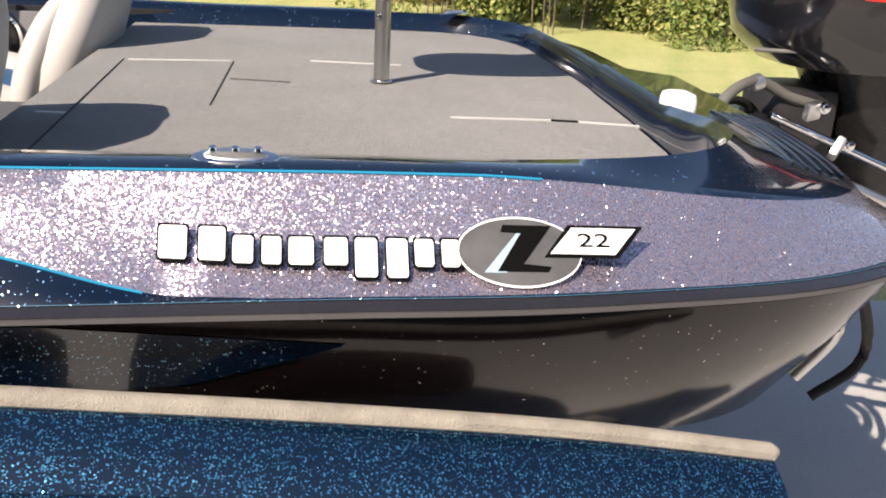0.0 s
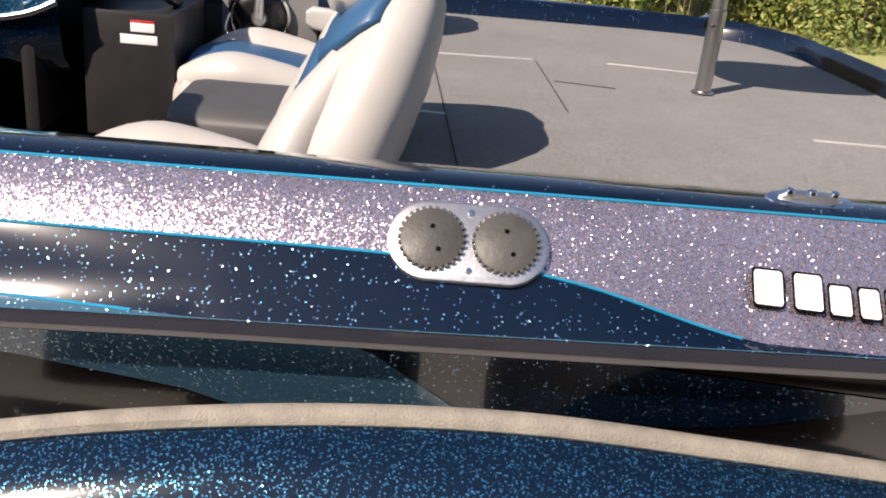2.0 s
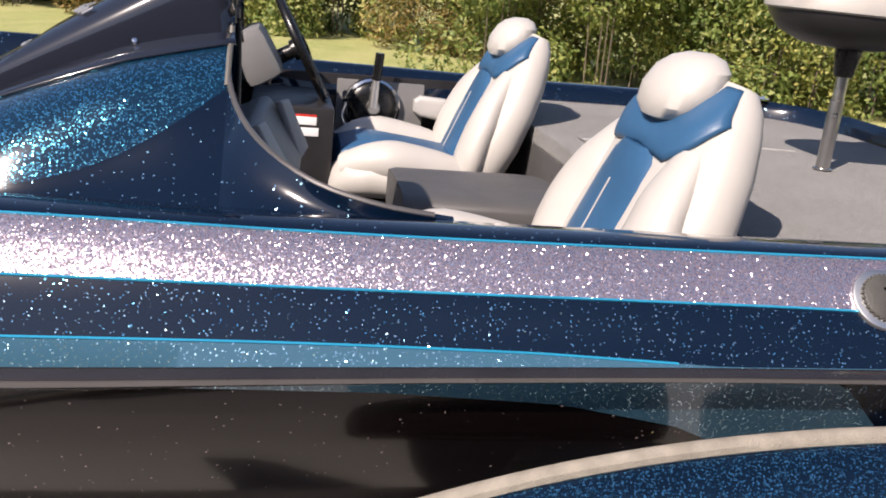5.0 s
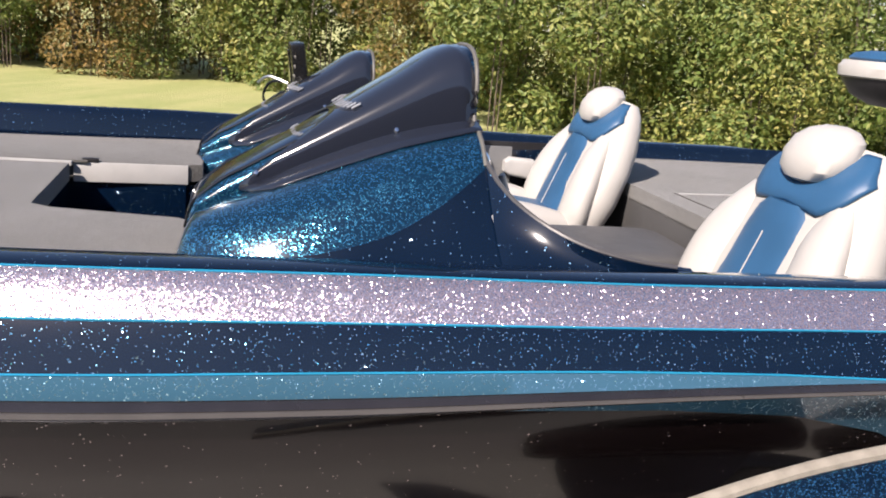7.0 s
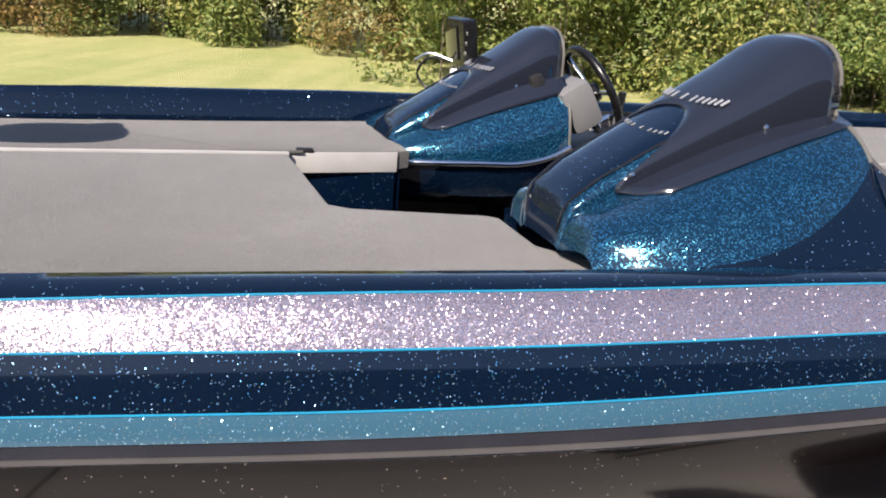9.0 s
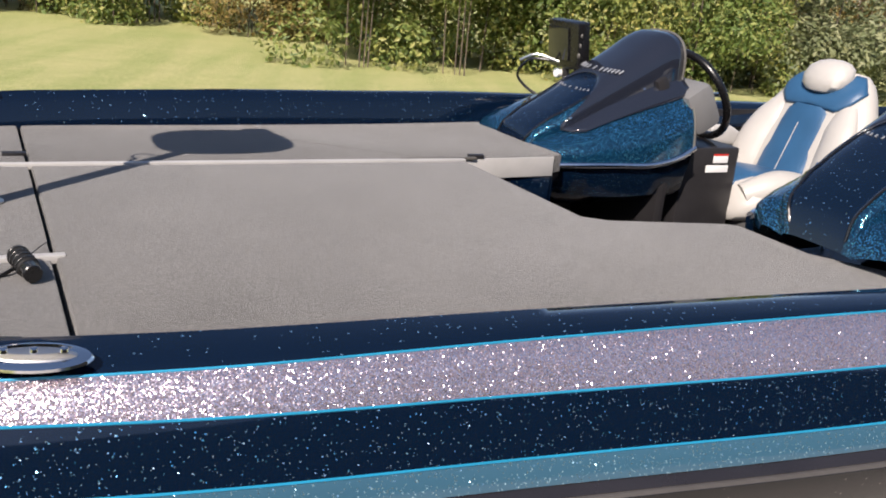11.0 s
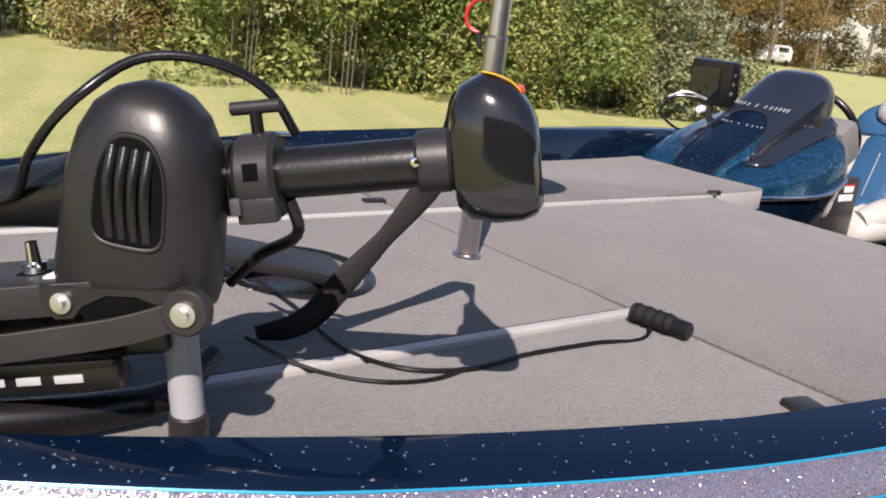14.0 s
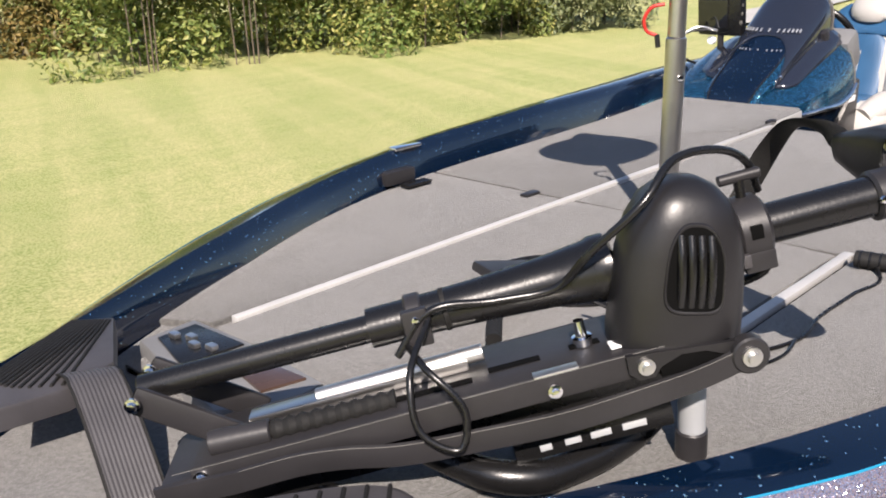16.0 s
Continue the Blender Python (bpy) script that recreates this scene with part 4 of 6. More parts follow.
# ---- pedestals ----
def pedestal(x, y, top, r, label, seat_label, size=1.0):
    p = thing("seat_pedestal", label, "seat pedestal", (x, y, DECK), "pair of seat pedestals")
    h = top - DECK
    turned("socket", [(0, 0.001), (r + 0.007, 0.001), (r + 0.007, 0.004), (r + 0.003, 0.006), (r + 0.002, 0.006), (0, 0.006)], Matrix(), M["metal"], p, "steel deck socket")
    rod("pole", (0, 0, 0.006), (0, 0, h * 0.72), r, M["metal"], p, "brushed steel pole", n=40)
    rod("inner_pole", (0, 0, h * 0.72), (0, 0, h), r * 0.86, M["metal"], p, "steel inner pole", n=40)
    turned("button", [(0, 0), (0.006, 0), (0.006, 0.004), (0, 0.005)], pose(-r * 0.5, -r * 0.87, h * 0.58, 90, 0, -30), M["chrome"], p, n=12)
    rod("collar", (0, 0, h - 0.012), (0, 0, h + 0.06), r * 1.35, M["black"], p, "black swivel collar", r2=r * 1.9)
    s = thing("butt_seat", seat_label, "fishing seat", (x, y, top + 0.06), "pair of pedestal seats")
    s.scale = (size, size, size)
    ring = [((0, 0, z), (w * 1.25, 0, 0), (0, w, 0)) for z, w in ((0.0, 0.05), (0.008, 0.10), (0.035, 0.145), (0.075, 0.170), (0.085, 0.172))]
    pillow("shell", ring, M["matte"], s, "black moulded seat shell", power=2.8)
    ring = [((0, 0, z), (w * 1.25, 0, 0), (0, w, 0)) for z, w in ((0.078, 0.160), (0.09, 0.180), (0.115, 0.182), (0.135, 0.172))]
    pillow("pad", ring, M["vinyl"], s, "ivory vinyl pad", power=2.8)
    ring = [((0.0, 0, z), (w * 1.22, 0, 0), (0, w, 0)) for z, w in ((0.128, 0.16), (0.142, 0.168), (0.158, 0.155), (0.166, 0.12))]
    pillow("pad_top", ring, M["blue_vinyl"], s, "blue vinyl pad panel", power=2.6)
    pillow("back_roll", [((0.08, y_, 0.195), (rr * 1.5, 0, 0), (0, 0, rr)) for y_, rr in ((-0.135, 0.012), (-0.125, 0.034), (0.0, 0.040), (0.125, 0.034), (0.135, 0.012))], M["vinyl"], s, "ivory vinyl back roll", power=2.2)
    return p


pedestal(0.965, 0.015, 1.46, 0.0185, "brushed steel seat pedestal on the rear deck", "ivory and blue bicycle seat with black shell on the rear pedestal")
pedestal(-2.60, 0.0, 1.735, 0.0195, "brushed steel seat pedestal on the bow deck", "ivory and blue bicycle seat on the bow pedestal", 0.76)


# ---- cockpit fittings ----
def local(parent, p):
    return tuple(Vector(p) - parent.location)


def fit_console(c, side, dx, dz):
    """The rear face of a console, seen from the seats."""
    L = lambda x, y, z: local(c, (x + dx, side * y, z + dz))
    box("dash", L(-0.60, 0.56, 1.40), (0.05, 0.22, 0.15), M["matte"], c, "dark grey dash panel", bevel=0.02, turn=pose(0, 0, 0, 0, -24, 0))
    box("rear_panel", L(-0.62, 0.61, 1.10), (0.04, 0.46, 0.36), M["matte"], c, "black console back panel", bevel=0.015)


fit_console(port_console, -1, -0.04, 0)
fit_console(star_console, 1, -0.06, -0.05)


def slab(name, quad, depth, material, label, bevel=0.012):
    """A moulded panel: a four-cornered face pushed back by depth."""
    q = [Vector(local(port_console, p)) for p in quad]
    nrm = (q[1] - q[0]).cross(q[3] - q[0]).normalized()
    if nrm.x < 0:
        nrm = -nrm
    bm = bmesh.new()
    f = bm.faces.new([bm.verts.new(p - nrm * depth) for p in q])
    g = bmesh.ops.extrude_face_region(bm, geom=[f])
    bmesh.ops.translate(bm, verts=[v for v in g["geom"] if isinstance(v, bmesh.types.BMVert)], vec=nrm * depth)
    bmesh.ops.recalc_face_normals(bm, faces=bm.faces)
    bmesh.ops.bevel(bm, geom=list(bm.edges), offset=bevel, segments=3, profile=0.6, affect="EDGES")
    return part(name, bm, material, port_console, label)


slab("glove_box", ((-0.534, -0.80, 1.352), (-0.505, -0.62, 1.388), (-0.435, -0.56, 1.29), (-0.453, -0.74, 1.231)), 0.10, M["grey"], "dark grey moulded glove box", 0.015)
slab("glove_box_door", ((-0.518, -0.775, 1.360), (-0.508, -0.715, 1.357), (-0.450, -0.70, 1.255), (-0.457, -0.752, 1.241)), 0.012, M["grey_light"], "grey glove box door", 0.004)
slab("glove_box_door", ((-0.484, -0.64, 1.378), (-0.470, -0.602, 1.377), (-0.431, -0.574, 1.290), (-0.444, -0.612, 1.275)), 0.012, M["grey_light"], "grey glove box door", 0.004)
slab("gauge_panel", ((-0.621, -0.68, 1.479), (-0.607, -0.50, 1.472), (-0.573, -0.50, 1.38), (-0.585, -0.68, 1.381)), 0.05, M["cap"], "dark grey gauge panel", 0.01)
tube("rear_lip", [local(port_console, p) for p in ((-0.575, -0.705, 1.443), (-0.572, -0.74, 1.402), (-0.562, -0.80, 1.358), (-0.548, -0.845, 1.338), (-0.495, -0.915, 1.310), (-0.445, -0.965, 1.300))], [0.010, 0.014, 0.022, 0.026, 0.020, 0.008], M["grey_light"], port_console, "pale grey moulded lip", n=12, flat=0.5)
box("gauge_pod", local(star_console, (-0.55, 0.50, 1.33)), (0.11, 0.22, 0.15), M["grey"], star_console, "grey gauge pod", bevel=0.03, turn=pose(0, 0, 0, 0, -30, 0))
box("helm_panel", local(star_console, (-0.44, 0.64, 1.03)), (0.24, 0.40, 0.34), M["matte"], star_console, "black panel under the wheel", bevel=0.012)
for x, z, w in ((-0.402, 1.160, 0.062), (-0.412, 1.128, 0.096)):
    box("warning_label", local(star_console, (x, 0.4385, z)), (w, 0.004, 0.024), M["white"], star_console, "white warning label", bevel=0.0008)
box("label_band", local(star_console, (-0.402, 0.438, 1.175)), (0.062, 0.004, 0.006), M["red"], star_console, "red band of the label", bevel=0.0008)
# trim moulding round the cowl bases
for c, side, dx, dz, sh in ((star_console, 1, -0.045, -0.055, (0.02, 0.0)), (port_console, -1, -0.012, 0.0, (-0.04, 0.014))):
    pts = [local(c, (x + dx, side * (y + sh[0]), z + dz + sh[1])) for x, y, z in ((-1.06, 0.398, 1.208), (-0.99, 0.367, 1.214), (-0.85, 0.342, 1.218), (-0.70, 0.332, 1.222), (-0.60, 0.335, 1.247), (-0.55, 0.342, 1.272))]
    tube("trim_moulding", pts, 0.009, M["chrome"], c, "polished trim moulding", n=10, flat=1.0)
    rows = []
    for x in np.linspace(-1.08, -0.55, 12):
        u = (x + 1.08) / 0.53
        yi = float(np.interp(x, (-1.06, -0.99, -0.85, -0.70, -0.60, -0.55), (0.405, 0.373, 0.348, 0.338, 0.341, 0.348)))
        zi = float(np.interp(x, (-1.06, -0.70, -0.60, -0.55), (1.208, 1.222, 1.247, 1.272)))
        rows.append([local(c, (x + dx, side * (y + sh[0]), z + dz + sh[1])) for y, z in ((yi, zi), (yi + 0.005, zi - 0.03), (yi + 0.03, 1.13 - 0.02 * math.sin(math.pi * u)), (yi + 0.10, 1.07), (yi + 0.3, 1.04), (0.9, 1.04))])
    sheet("lower_pod", rows, M["navy"], c, "dark underside of the console", flip=side < 0)
    for x, k in ((-0.70, 0), (-0.955, 1), (-0.70, 24), (-0.955, 23)):
        y, z = section(x, 0.011, sh)[15 + k]
        turned("screw", [(0, 0.004), (0.004, 0.003), (0.0055, -0.002), (0, -0.003)], Matrix.Translation(local(c, (x + dx, side * y, z + dz))) @ pose(0, 0, 0, (55 if k < 12 else -55) * side * -1, 0, 0), M["chrome"], c, n=12)
    # the lettering shows as pale bars across the screen and the nose
    for x0, ks, w, h in ((-0.80, range(6, 19), 0.0085, 0.032), (-0.885, range(8, 17), 0.0055, 0.015)):
        for k in ks:
            x = x0 + 0.0007 * (k - 12) ** 2
            y, z = section(x, 0.012 if x0 > -0.85 else 0.002, sh)[15 + k]
            y2, z2 = section(x + 0.01, 0.012 if x0 > -0.85 else 0.002, sh)[15 + k]
            ya, za = section(x, 0, sh)[14 + k]
            yb, zb = section(x, 0, sh)[16 + k]
            al = Vector((0.01, side * (y2 - y), z2 - z)).normalized()
            ac = Vector((0, side * (yb - ya), zb - za)).normalized()
            m = Matrix((al, ac, al.cross(ac).normalized())).transposed().to_4x4()
            box("lettering_bar", local(c, (x + dx, side * y, z + dz)), (h * 0.62, w * 0.72, 0.002), M["letter"], c, "pale lettering mark", bevel=0.0006, turn=m)

wheel = thing("steering_wheel", "black steering wheel with chrome spokes on the driver console", "steering wheel", (-0.42, 0.60, 1.35))
wm = pose(0, 0, 0, 0, 62, 0)
rim = [tuple(wm @ Vector((0.155 * math.cos(t), 0.155 * math.sin(t), 0))) for t in np.linspace(0, 2 * math.pi, 33)]
tube("rim", rim, 0.0135, M["black"], wheel, "black padded rim", n=12, steps=2, up=(1, 0, 0.5))
for a in (20, 140, 260):
    rod("spoke", (0, 0, 0), tuple(wm @ Vector((0.15 * math.cos(radians(a)), 0.15 * math.sin(radians(a)), 0))), 0.008, M["chrome"], wheel, "chrome spoke")
turned("hub", [(0, 0.02), (0.03, 0.018), (0.036, 0.0), (0.03, -0.03), (0, -0.03)], wm, M["black"], wheel)
rod("column", tuple(wm @ Vector((0, 0, -0.02))), tuple(wm @ Vector((0, 0, -0.17))), 0.022, M["black"], wheel)

throttle = thing("throttle_control", "black and chrome side-mount throttle control with upright lever", "throttle", (-0.165, 0.93, 1.14))
turned("housing", [(0, 0.035), (0.055, 0.033), (0.085, 0.02), (0.098, 0.0), (0, 0.0)], pose(0, 0, 0, 90, 0, 4), M["black"], throttle, n=36)
turned("ring", [(0.083, 0.022), (0.088, 0.027), (0.096, 0.022), (0.097, 0.008), (0.09, 0.004)], pose(0, 0, 0, 90, 0, 4), M["chrome"], throttle, "chrome ring", n=36)
turned("pivot_cap", [(0, 0.052), (0.02, 0.05), (0.027, 0.03), (0, 0.028)], pose(0, 0, 0, 90, 0, 4), M["alu"], throttle, n=20)
rod("lever", (0, -0.045, 0.0), (0.006, -0.045, 0.10), 0.017, M["alu"], throttle, "silver lever", r2=0.012)
rod("grip", (0.006, -0.045, 0.095), (0.012, -0.05, 0.185), 0.0155, M["black"], throttle, "black grip")
tube("lanyard", [(-0.09, -0.03, 0.01), (-0.10, -0.045, -0.04), (-0.05, -0.05, -0.085), (0.03, -0.05, -0.09), (0.075, -0.04, -0.05)], 0.004, M["alu"], throttle, "coiled safety lanyard", n=8)
box("backplate", (0.03, 0.012, -0.01), (0.30, 0.012, 0.19), M["grey"], throttle, "grey mounting plate", bevel=0.005)
pocket = thing("side_pocket", "pale grey moulded side pocket beside the helm seat", "side pocket", (0.04, 0.92, 1.155))
pillow("shell", [((x, 0, z), (0, 0.02, 0), (0, 0, h)) for x, z, h in ((-0.06, 0.0, 0.02), (-0.04, 0.0, 0.035), (0.05, -0.01, 0.04), (0.12, -0.03, 0.025), (0.14, -0.035, 0.012))], M["pale"], pocket, power=4)

finder = thing("fish_finder", "black fish finder display on a bracket by the driver windscreen", "fish finder", (-0.81, 0.815, 1.475))
box("case", (0, 0, 0), (0.05, 0.180, 0.160), M["black"], finder, "black display case", bevel=0.012, turn=pose(0, 0, 0, 0, -8, 0))
box("screen", (-0.029, 0.02, 0.0), (0.006, 0.12, 0.11), M["gloss"], finder, "dark screen", bevel=0.003, turn=pose(0, 0, 0, 0, -8, 0))
box("name_bar", (-0.036, 0.032, 0.042), (0.003, 0.055, 0.014), M["white"], finder, "white name mark", bevel=0.001, turn=pose(0, 0, 0, 0, -8, 0))
for k in range(3):
    turned("button", [(0, 0.006), (0.009, 0.005), (0.011, 0), (0, 0)], pose(-0.014, -0.082, 0.035 - 0.032 * k, 0, -98, 0), M["cap"], finder, n=14)
rod("bracket", (0.0, 0.0, -0.07), (0.01, 0.0, -0.18), 0.012, M["matte"], finder)
rod("knob", (-0.02, 0.03, -0.10), (0.0, 0.03, -0.10), 0.016, M["white"], finder, "white mounting knob")
tube("cable", [(-0.03, 0.04, -0.06), (-0.09, 0.10, -0.07), (-0.11, 0.13, -0.12), (-0.06, 0.09, -0.18), (0.0, 0.04, -0.19)], 0.005, M["black"], finder, n=8)
tube("cable", [(-0.03, 0.0, -0.06), (-0.10, 0.05, -0.045), (-0.13, 0.09, -0.07)], 0.005, M["alu"], finder, "silver connector", n=8)


# ---- hull fittings ----
def side_frame(x, z):
    """A pose on the port topside: x along the hull, y up the slope, z outwards."""
    xs, g, h, c, d, f = SIDE[1]
    n = 240
    at = lambda q, arr, k: float(np.interp(q, arr[:int(np.argmax(arr[:, 0])), 0], arr[:int(np.argmax(arr[:, 0])), k]))
    zc, zd, yc, yd = at(x, c, 2), at(x, d, 2), at(x, c, 1), at(x, d, 1)
    y = yc + (yd - yc) * (zc - z) / (zc - zd)
    up = Vector((0, yc - yd, zc - zd)).normalized()
    al = Vector((0.1, at(x + 0.05, c, 1) - at(x - 0.05, c, 1), at(x + 0.05, c, 2) - at(x - 0.05, c, 2))).normalized()
    out = al.cross(up).normalized()
    up = out.cross(al)
    m = Matrix((al, up, out)).transposed().to_4x4()
    m.translation = (x, y, z)
    return m


fill = thing("filler_caps", "two grey ribbed filler caps in a chrome hull surround", "filler caps")
fm = side_frame(0.336, 1.257)
fill.matrix_basis = fm
ring = []
for k in range(48):
    t = 2 * math.pi * k / 48
    ring.append((math.copysign(0.038, math.cos(t)) * (1 if abs(math.cos(t)) > 0.02 else 0) + 0.0430 * math.cos(t), 0.0430 * math.sin(t)))
flat_plate("surround", [(x, y) for x, y in ring], 0.007, 0.007, M["alu"], fill, "polished surround plate", bevel=0.003)
for x in (-0.037, 0.037):
    prof = [(0, 0.0125), (0.030, 0.0125), (0.0315, 0.0115), (0.0318, 0.007)]
    turned("cap", prof, Matrix.Translation((x, 0, 0)), M["cap_dark"], fill, "grey plastic cap", n=40)
    bm = bmesh.new()
    for k in range(30):
        t = 2 * math.pi * k / 30
        add_box(bm, (x + 0.0325 * math.cos(t), 0.0325 * math.sin(t), 0.0095), (0.0032, 0.0034, 0.005), 0, pose(0, 0, 0, 0, 0, math.degrees(t)))
    part("ribs", bm, M["cap_dark"], fill, "ribbed edge of the cap", smooth=False)
    for dx, dy in ((0.0, 0.012), (0.007, -0.012)):
        turned("hole", [(0, 0.0131), (0.0026, 0.0131), (0.0026, 0.0120)], Matrix.Translation((x + dx, dy, 0)), M["hole"], fill, n=10)
for x, y in ((0.001, 0.031), (0.001, -0.031)):
    turned("screw", [(0, 0.0092), (0.003, 0.0088), (0.004, 0.007)], Matrix.Translation((x, y, 0)), M["chrome"], fill, n=10)


def emblem_frame(x, z):
    x = 0.627 + 0.955 * (x - 0.632)
    z -= 0.004 + 0.004 * (x - 0.632)
    m = side_frame(min(x, 0.93), z)
    if x > 0.93:
        m = Matrix.Translation(m.to_3x3() @ Vector((x - 0.93, 0, 0.0))) @ m
    return m


def decal(name, pts, material, label, lift, parent):
    """A flat mark laid on the port topside; pts in metres along and up from (x0, z0)."""
    bm = bmesh.new()
    vs = []
    for x, z in pts:
        m = emblem_frame(x, z)
        vs.append(bm.verts.new(m @ Vector((0, 0, lift))))
    f = bm.faces.new(vs)
    g = bmesh.ops.extrude_face_region(bm, geom=[f])
    nrm = emblem_frame(pts[0][0], pts[0][1]).to_3x3() @ Vector((0, 0, 1))
    bmesh.ops.translate(bm, verts=[v for v in g["geom"] if isinstance(v, bmesh.types.BMVert)], vec=nrm * 0.0006)
    return part(name, bm, material, parent, label, smooth=False)


badge = thing("hull_emblem", "white brand marks, dark oval and numbered plate on the hull side", "emblem")
# the brand mark is drawn as plain blocks
x = 0.632
for k, (w, lo, hi) in enumerate(((0.079, 1.232, 1.2605), (0.060, 1.231, 1.254), (0.072, 1.231, 1.254), (0.066, 1.2215, 1.254), (0.058, 1.231, 1.254), (0.052, 1.231, 1.254))):
    wide = w - 0.008
    spans = ((0.0, 0.42, lo, hi), (0.60, 1.0, lo, hi))
    for grow, mat_, lift, nm, lb in ((0.0020, M["hole"], 0.0012, "mark_outline", "dark outline of the mark"), (0.0, M["white"], 0.0020, "mark", "white block of the brand mark")):
        for u0, u1, z0, z1 in spans:
            r = 0.0022
            a, b, c_, d_ = x + u0 * wide - grow, x + u1 * wide + grow, z0 - grow, z1 + grow
            decal(nm, [(a + r, c_), (b - r, c_), (b, c_ + r), (b, d_ - r), (b - r, d_), (a + r, d_), (a, d_ - r), (a, c_ + r)], mat_, lb, lift, badge)
    x += w
for grow, mat_, lift, lb in ((0.0018, M["white"], 0.0028, "white rim of the oval"), (0.0, M["oval"], 0.0034, "dark grey oval")):
    decal("oval", [(1.028 + (0.070 + grow) * math.cos(t), 1.2445 + (0.0285 + grow) * math.sin(t)) for t in np.linspace(0, 2 * math.pi, 40, endpoint=False)], mat_, lb, lift, badge)
decal("slash", [(0.985, 1.2265), (1.010, 1.2265), (1.052, 1.2640), (1.030, 1.2640)], M["steel_plain"], "pale blue slash", 0.0040, badge)
decal("slash", [(1.000, 1.2275), (1.058, 1.2275), (1.062, 1.2320), (1.030, 1.2340), (1.066, 1.2670), (1.010, 1.2670), (1.007, 1.2610), (1.030, 1.2600)], M["hole"], "black slanted stroke", 0.0046, badge)
decal("number_plate", [(1.055, 1.2400), (1.142, 1.2400), (1.176, 1.2680), (1.086, 1.2680)], M["hole"], "black edge of the number plate", 0.0052, badge)
decal("number_plate", [(1.062, 1.2428), (1.138, 1.2428), (1.166, 1.2655), (1.090, 1.2655)], M["white"], "white number plate", 0.0058, badge)
txt = bpy.data.curves.new("number", "FONT")
txt.body, txt.size, txt.extrude, txt.align_x, txt.align_y = "22", 0.028, 0.0004, "CENTER", "CENTER"
tob = bpy.data.objects.new("number_tmp", txt)
scene.collection.objects.link(tob)
bpy.context.view_layer.update()
tm = bpy.data.meshes.new_from_object(tob)
bpy.data.objects.remove(tob)
num = link("number", tm, M["hole"], badge, "black number 22", smooth=False)
num.matrix_basis = emblem_frame(1.114, 1.2540) @ Matrix.Translation((0, 0, 0.0072)) @ Matrix.Diagonal((1.35, 0.82, 1, 1))


def cleat(at, length, turn, group="pair of pull-up cleats"):
    c = thing("cleat", "polished oval pull-up cleat let into the gunwale", "cleat", at, group)
    c.rotation_euler = (radians(14 if at[1] < 0 else -12), 0, radians(turn))
    turned("plate", [(0, 0.004), (0.42, 0.004), (0.48, 0.003), (0.5, 0.0), (0, -0.001)], Matrix.Diagonal((length, length * 0.42, 1, 1)), M["chrome"], c, n=36)
    turned("bar", [(0, 0.012), (0.28, 0.011), (0.36, 0.006), (0.36, 0.003)], Matrix.Diagonal((length, length * 0.20, 1, 1)), M["alu"], c, "raised cleat bar", n=28)
    for s_ in (-0.25, 0.0, 0.25):
        turned("screw", [(0, 0.015), (0.004, 0.0145), (0.0055, 0.011)], Matrix.Translation((s_ * length, 0, 0)), M["chrome"], c, n=10)


cleat((0.702, -1.118, 1.311), 0.098, -2)
cleat((-2.570, -0.812, 1.2495), 0.120, -12)
cleat((1.30, 1.0, 1.262), 0.12, 30)
light = thing("stern_light", "white stern light base on the rear gunwale", "stern light", (1.492, -0.47, 1.244))
pillow("base", [((0, 0, z), (0.030 * s_, 0, 0), (0, 0.035 * s_, 0)) for z, s_ in ((0.0, 1.0), (0.025, 1.0), (0.036, 0.9), (0.040, 0.6))], M["white"], light, power=4)
box("gasket", (0, 0, -0.006), (0.066, 0.075, 0.014), M["matte"], light, bevel=0.004)
hook = thing("rod_strap", "black rod holder latch on the bow gunwale", "latch", (-2.68, 0.690, 1.215))
box("body", (0, 0, 0.012), (0.10, 0.03, 0.035), M["matte"], hook, bevel=0.008)
box("tongue", (0.03, -0.035, -0.006), (0.08, 0.03, 0.008), M["black"], hook, bevel=0.002)
plate = thing("gunwale_plate", "small polished plate on the bow gunwale", "plate", (-2.604, 0.738, 1.281))
box("body", (0, 0, 0), (0.09, 0.03, 0.008), M["chrome"], plate, bevel=0.003)

# ---- stern ----
plat = thing("stern_platform", "black ribbed stern platform behind the rear deck", "stern platform", (1.62, 0, 1.2))
ca_, cb_, cc_ = SHOULDER[1]
corner = [i for i in range(len(ca_)) if ca_[i][0] > 1.3 and -0.93 < ca_[i][1] < -0.42]
for w in (0.75, 1.05, 1.35, 1.62, 1.86):
    pts = []
    for i in corner[::3]:
        p = ca_[i] * (1 - w) + cb_[i] * w if w <= 1 else cb_[i] * (2 - w) + cc_[i] * (w - 1)
        pts.append(local(plat, Vector(p) + Vector((0, 0, 0.002))))
    tube("rib", pts, [0.002, 0.0065, 0.0065, 0.0065, 0.002], M["gloss"], plat, "raised moulded rib", n=10, steps=2)
rows = [[(1.76 - 1.62 - 0.14 * u, y, 1.16 - 0.42 * u - 1.2) for y in np.linspace(-0.52, 0.52, 10)] for u in np.linspace(0, 1, 6)]
sheet("transom", rows, M["dark"], plat, "dark metal-flake transom", flip=True)

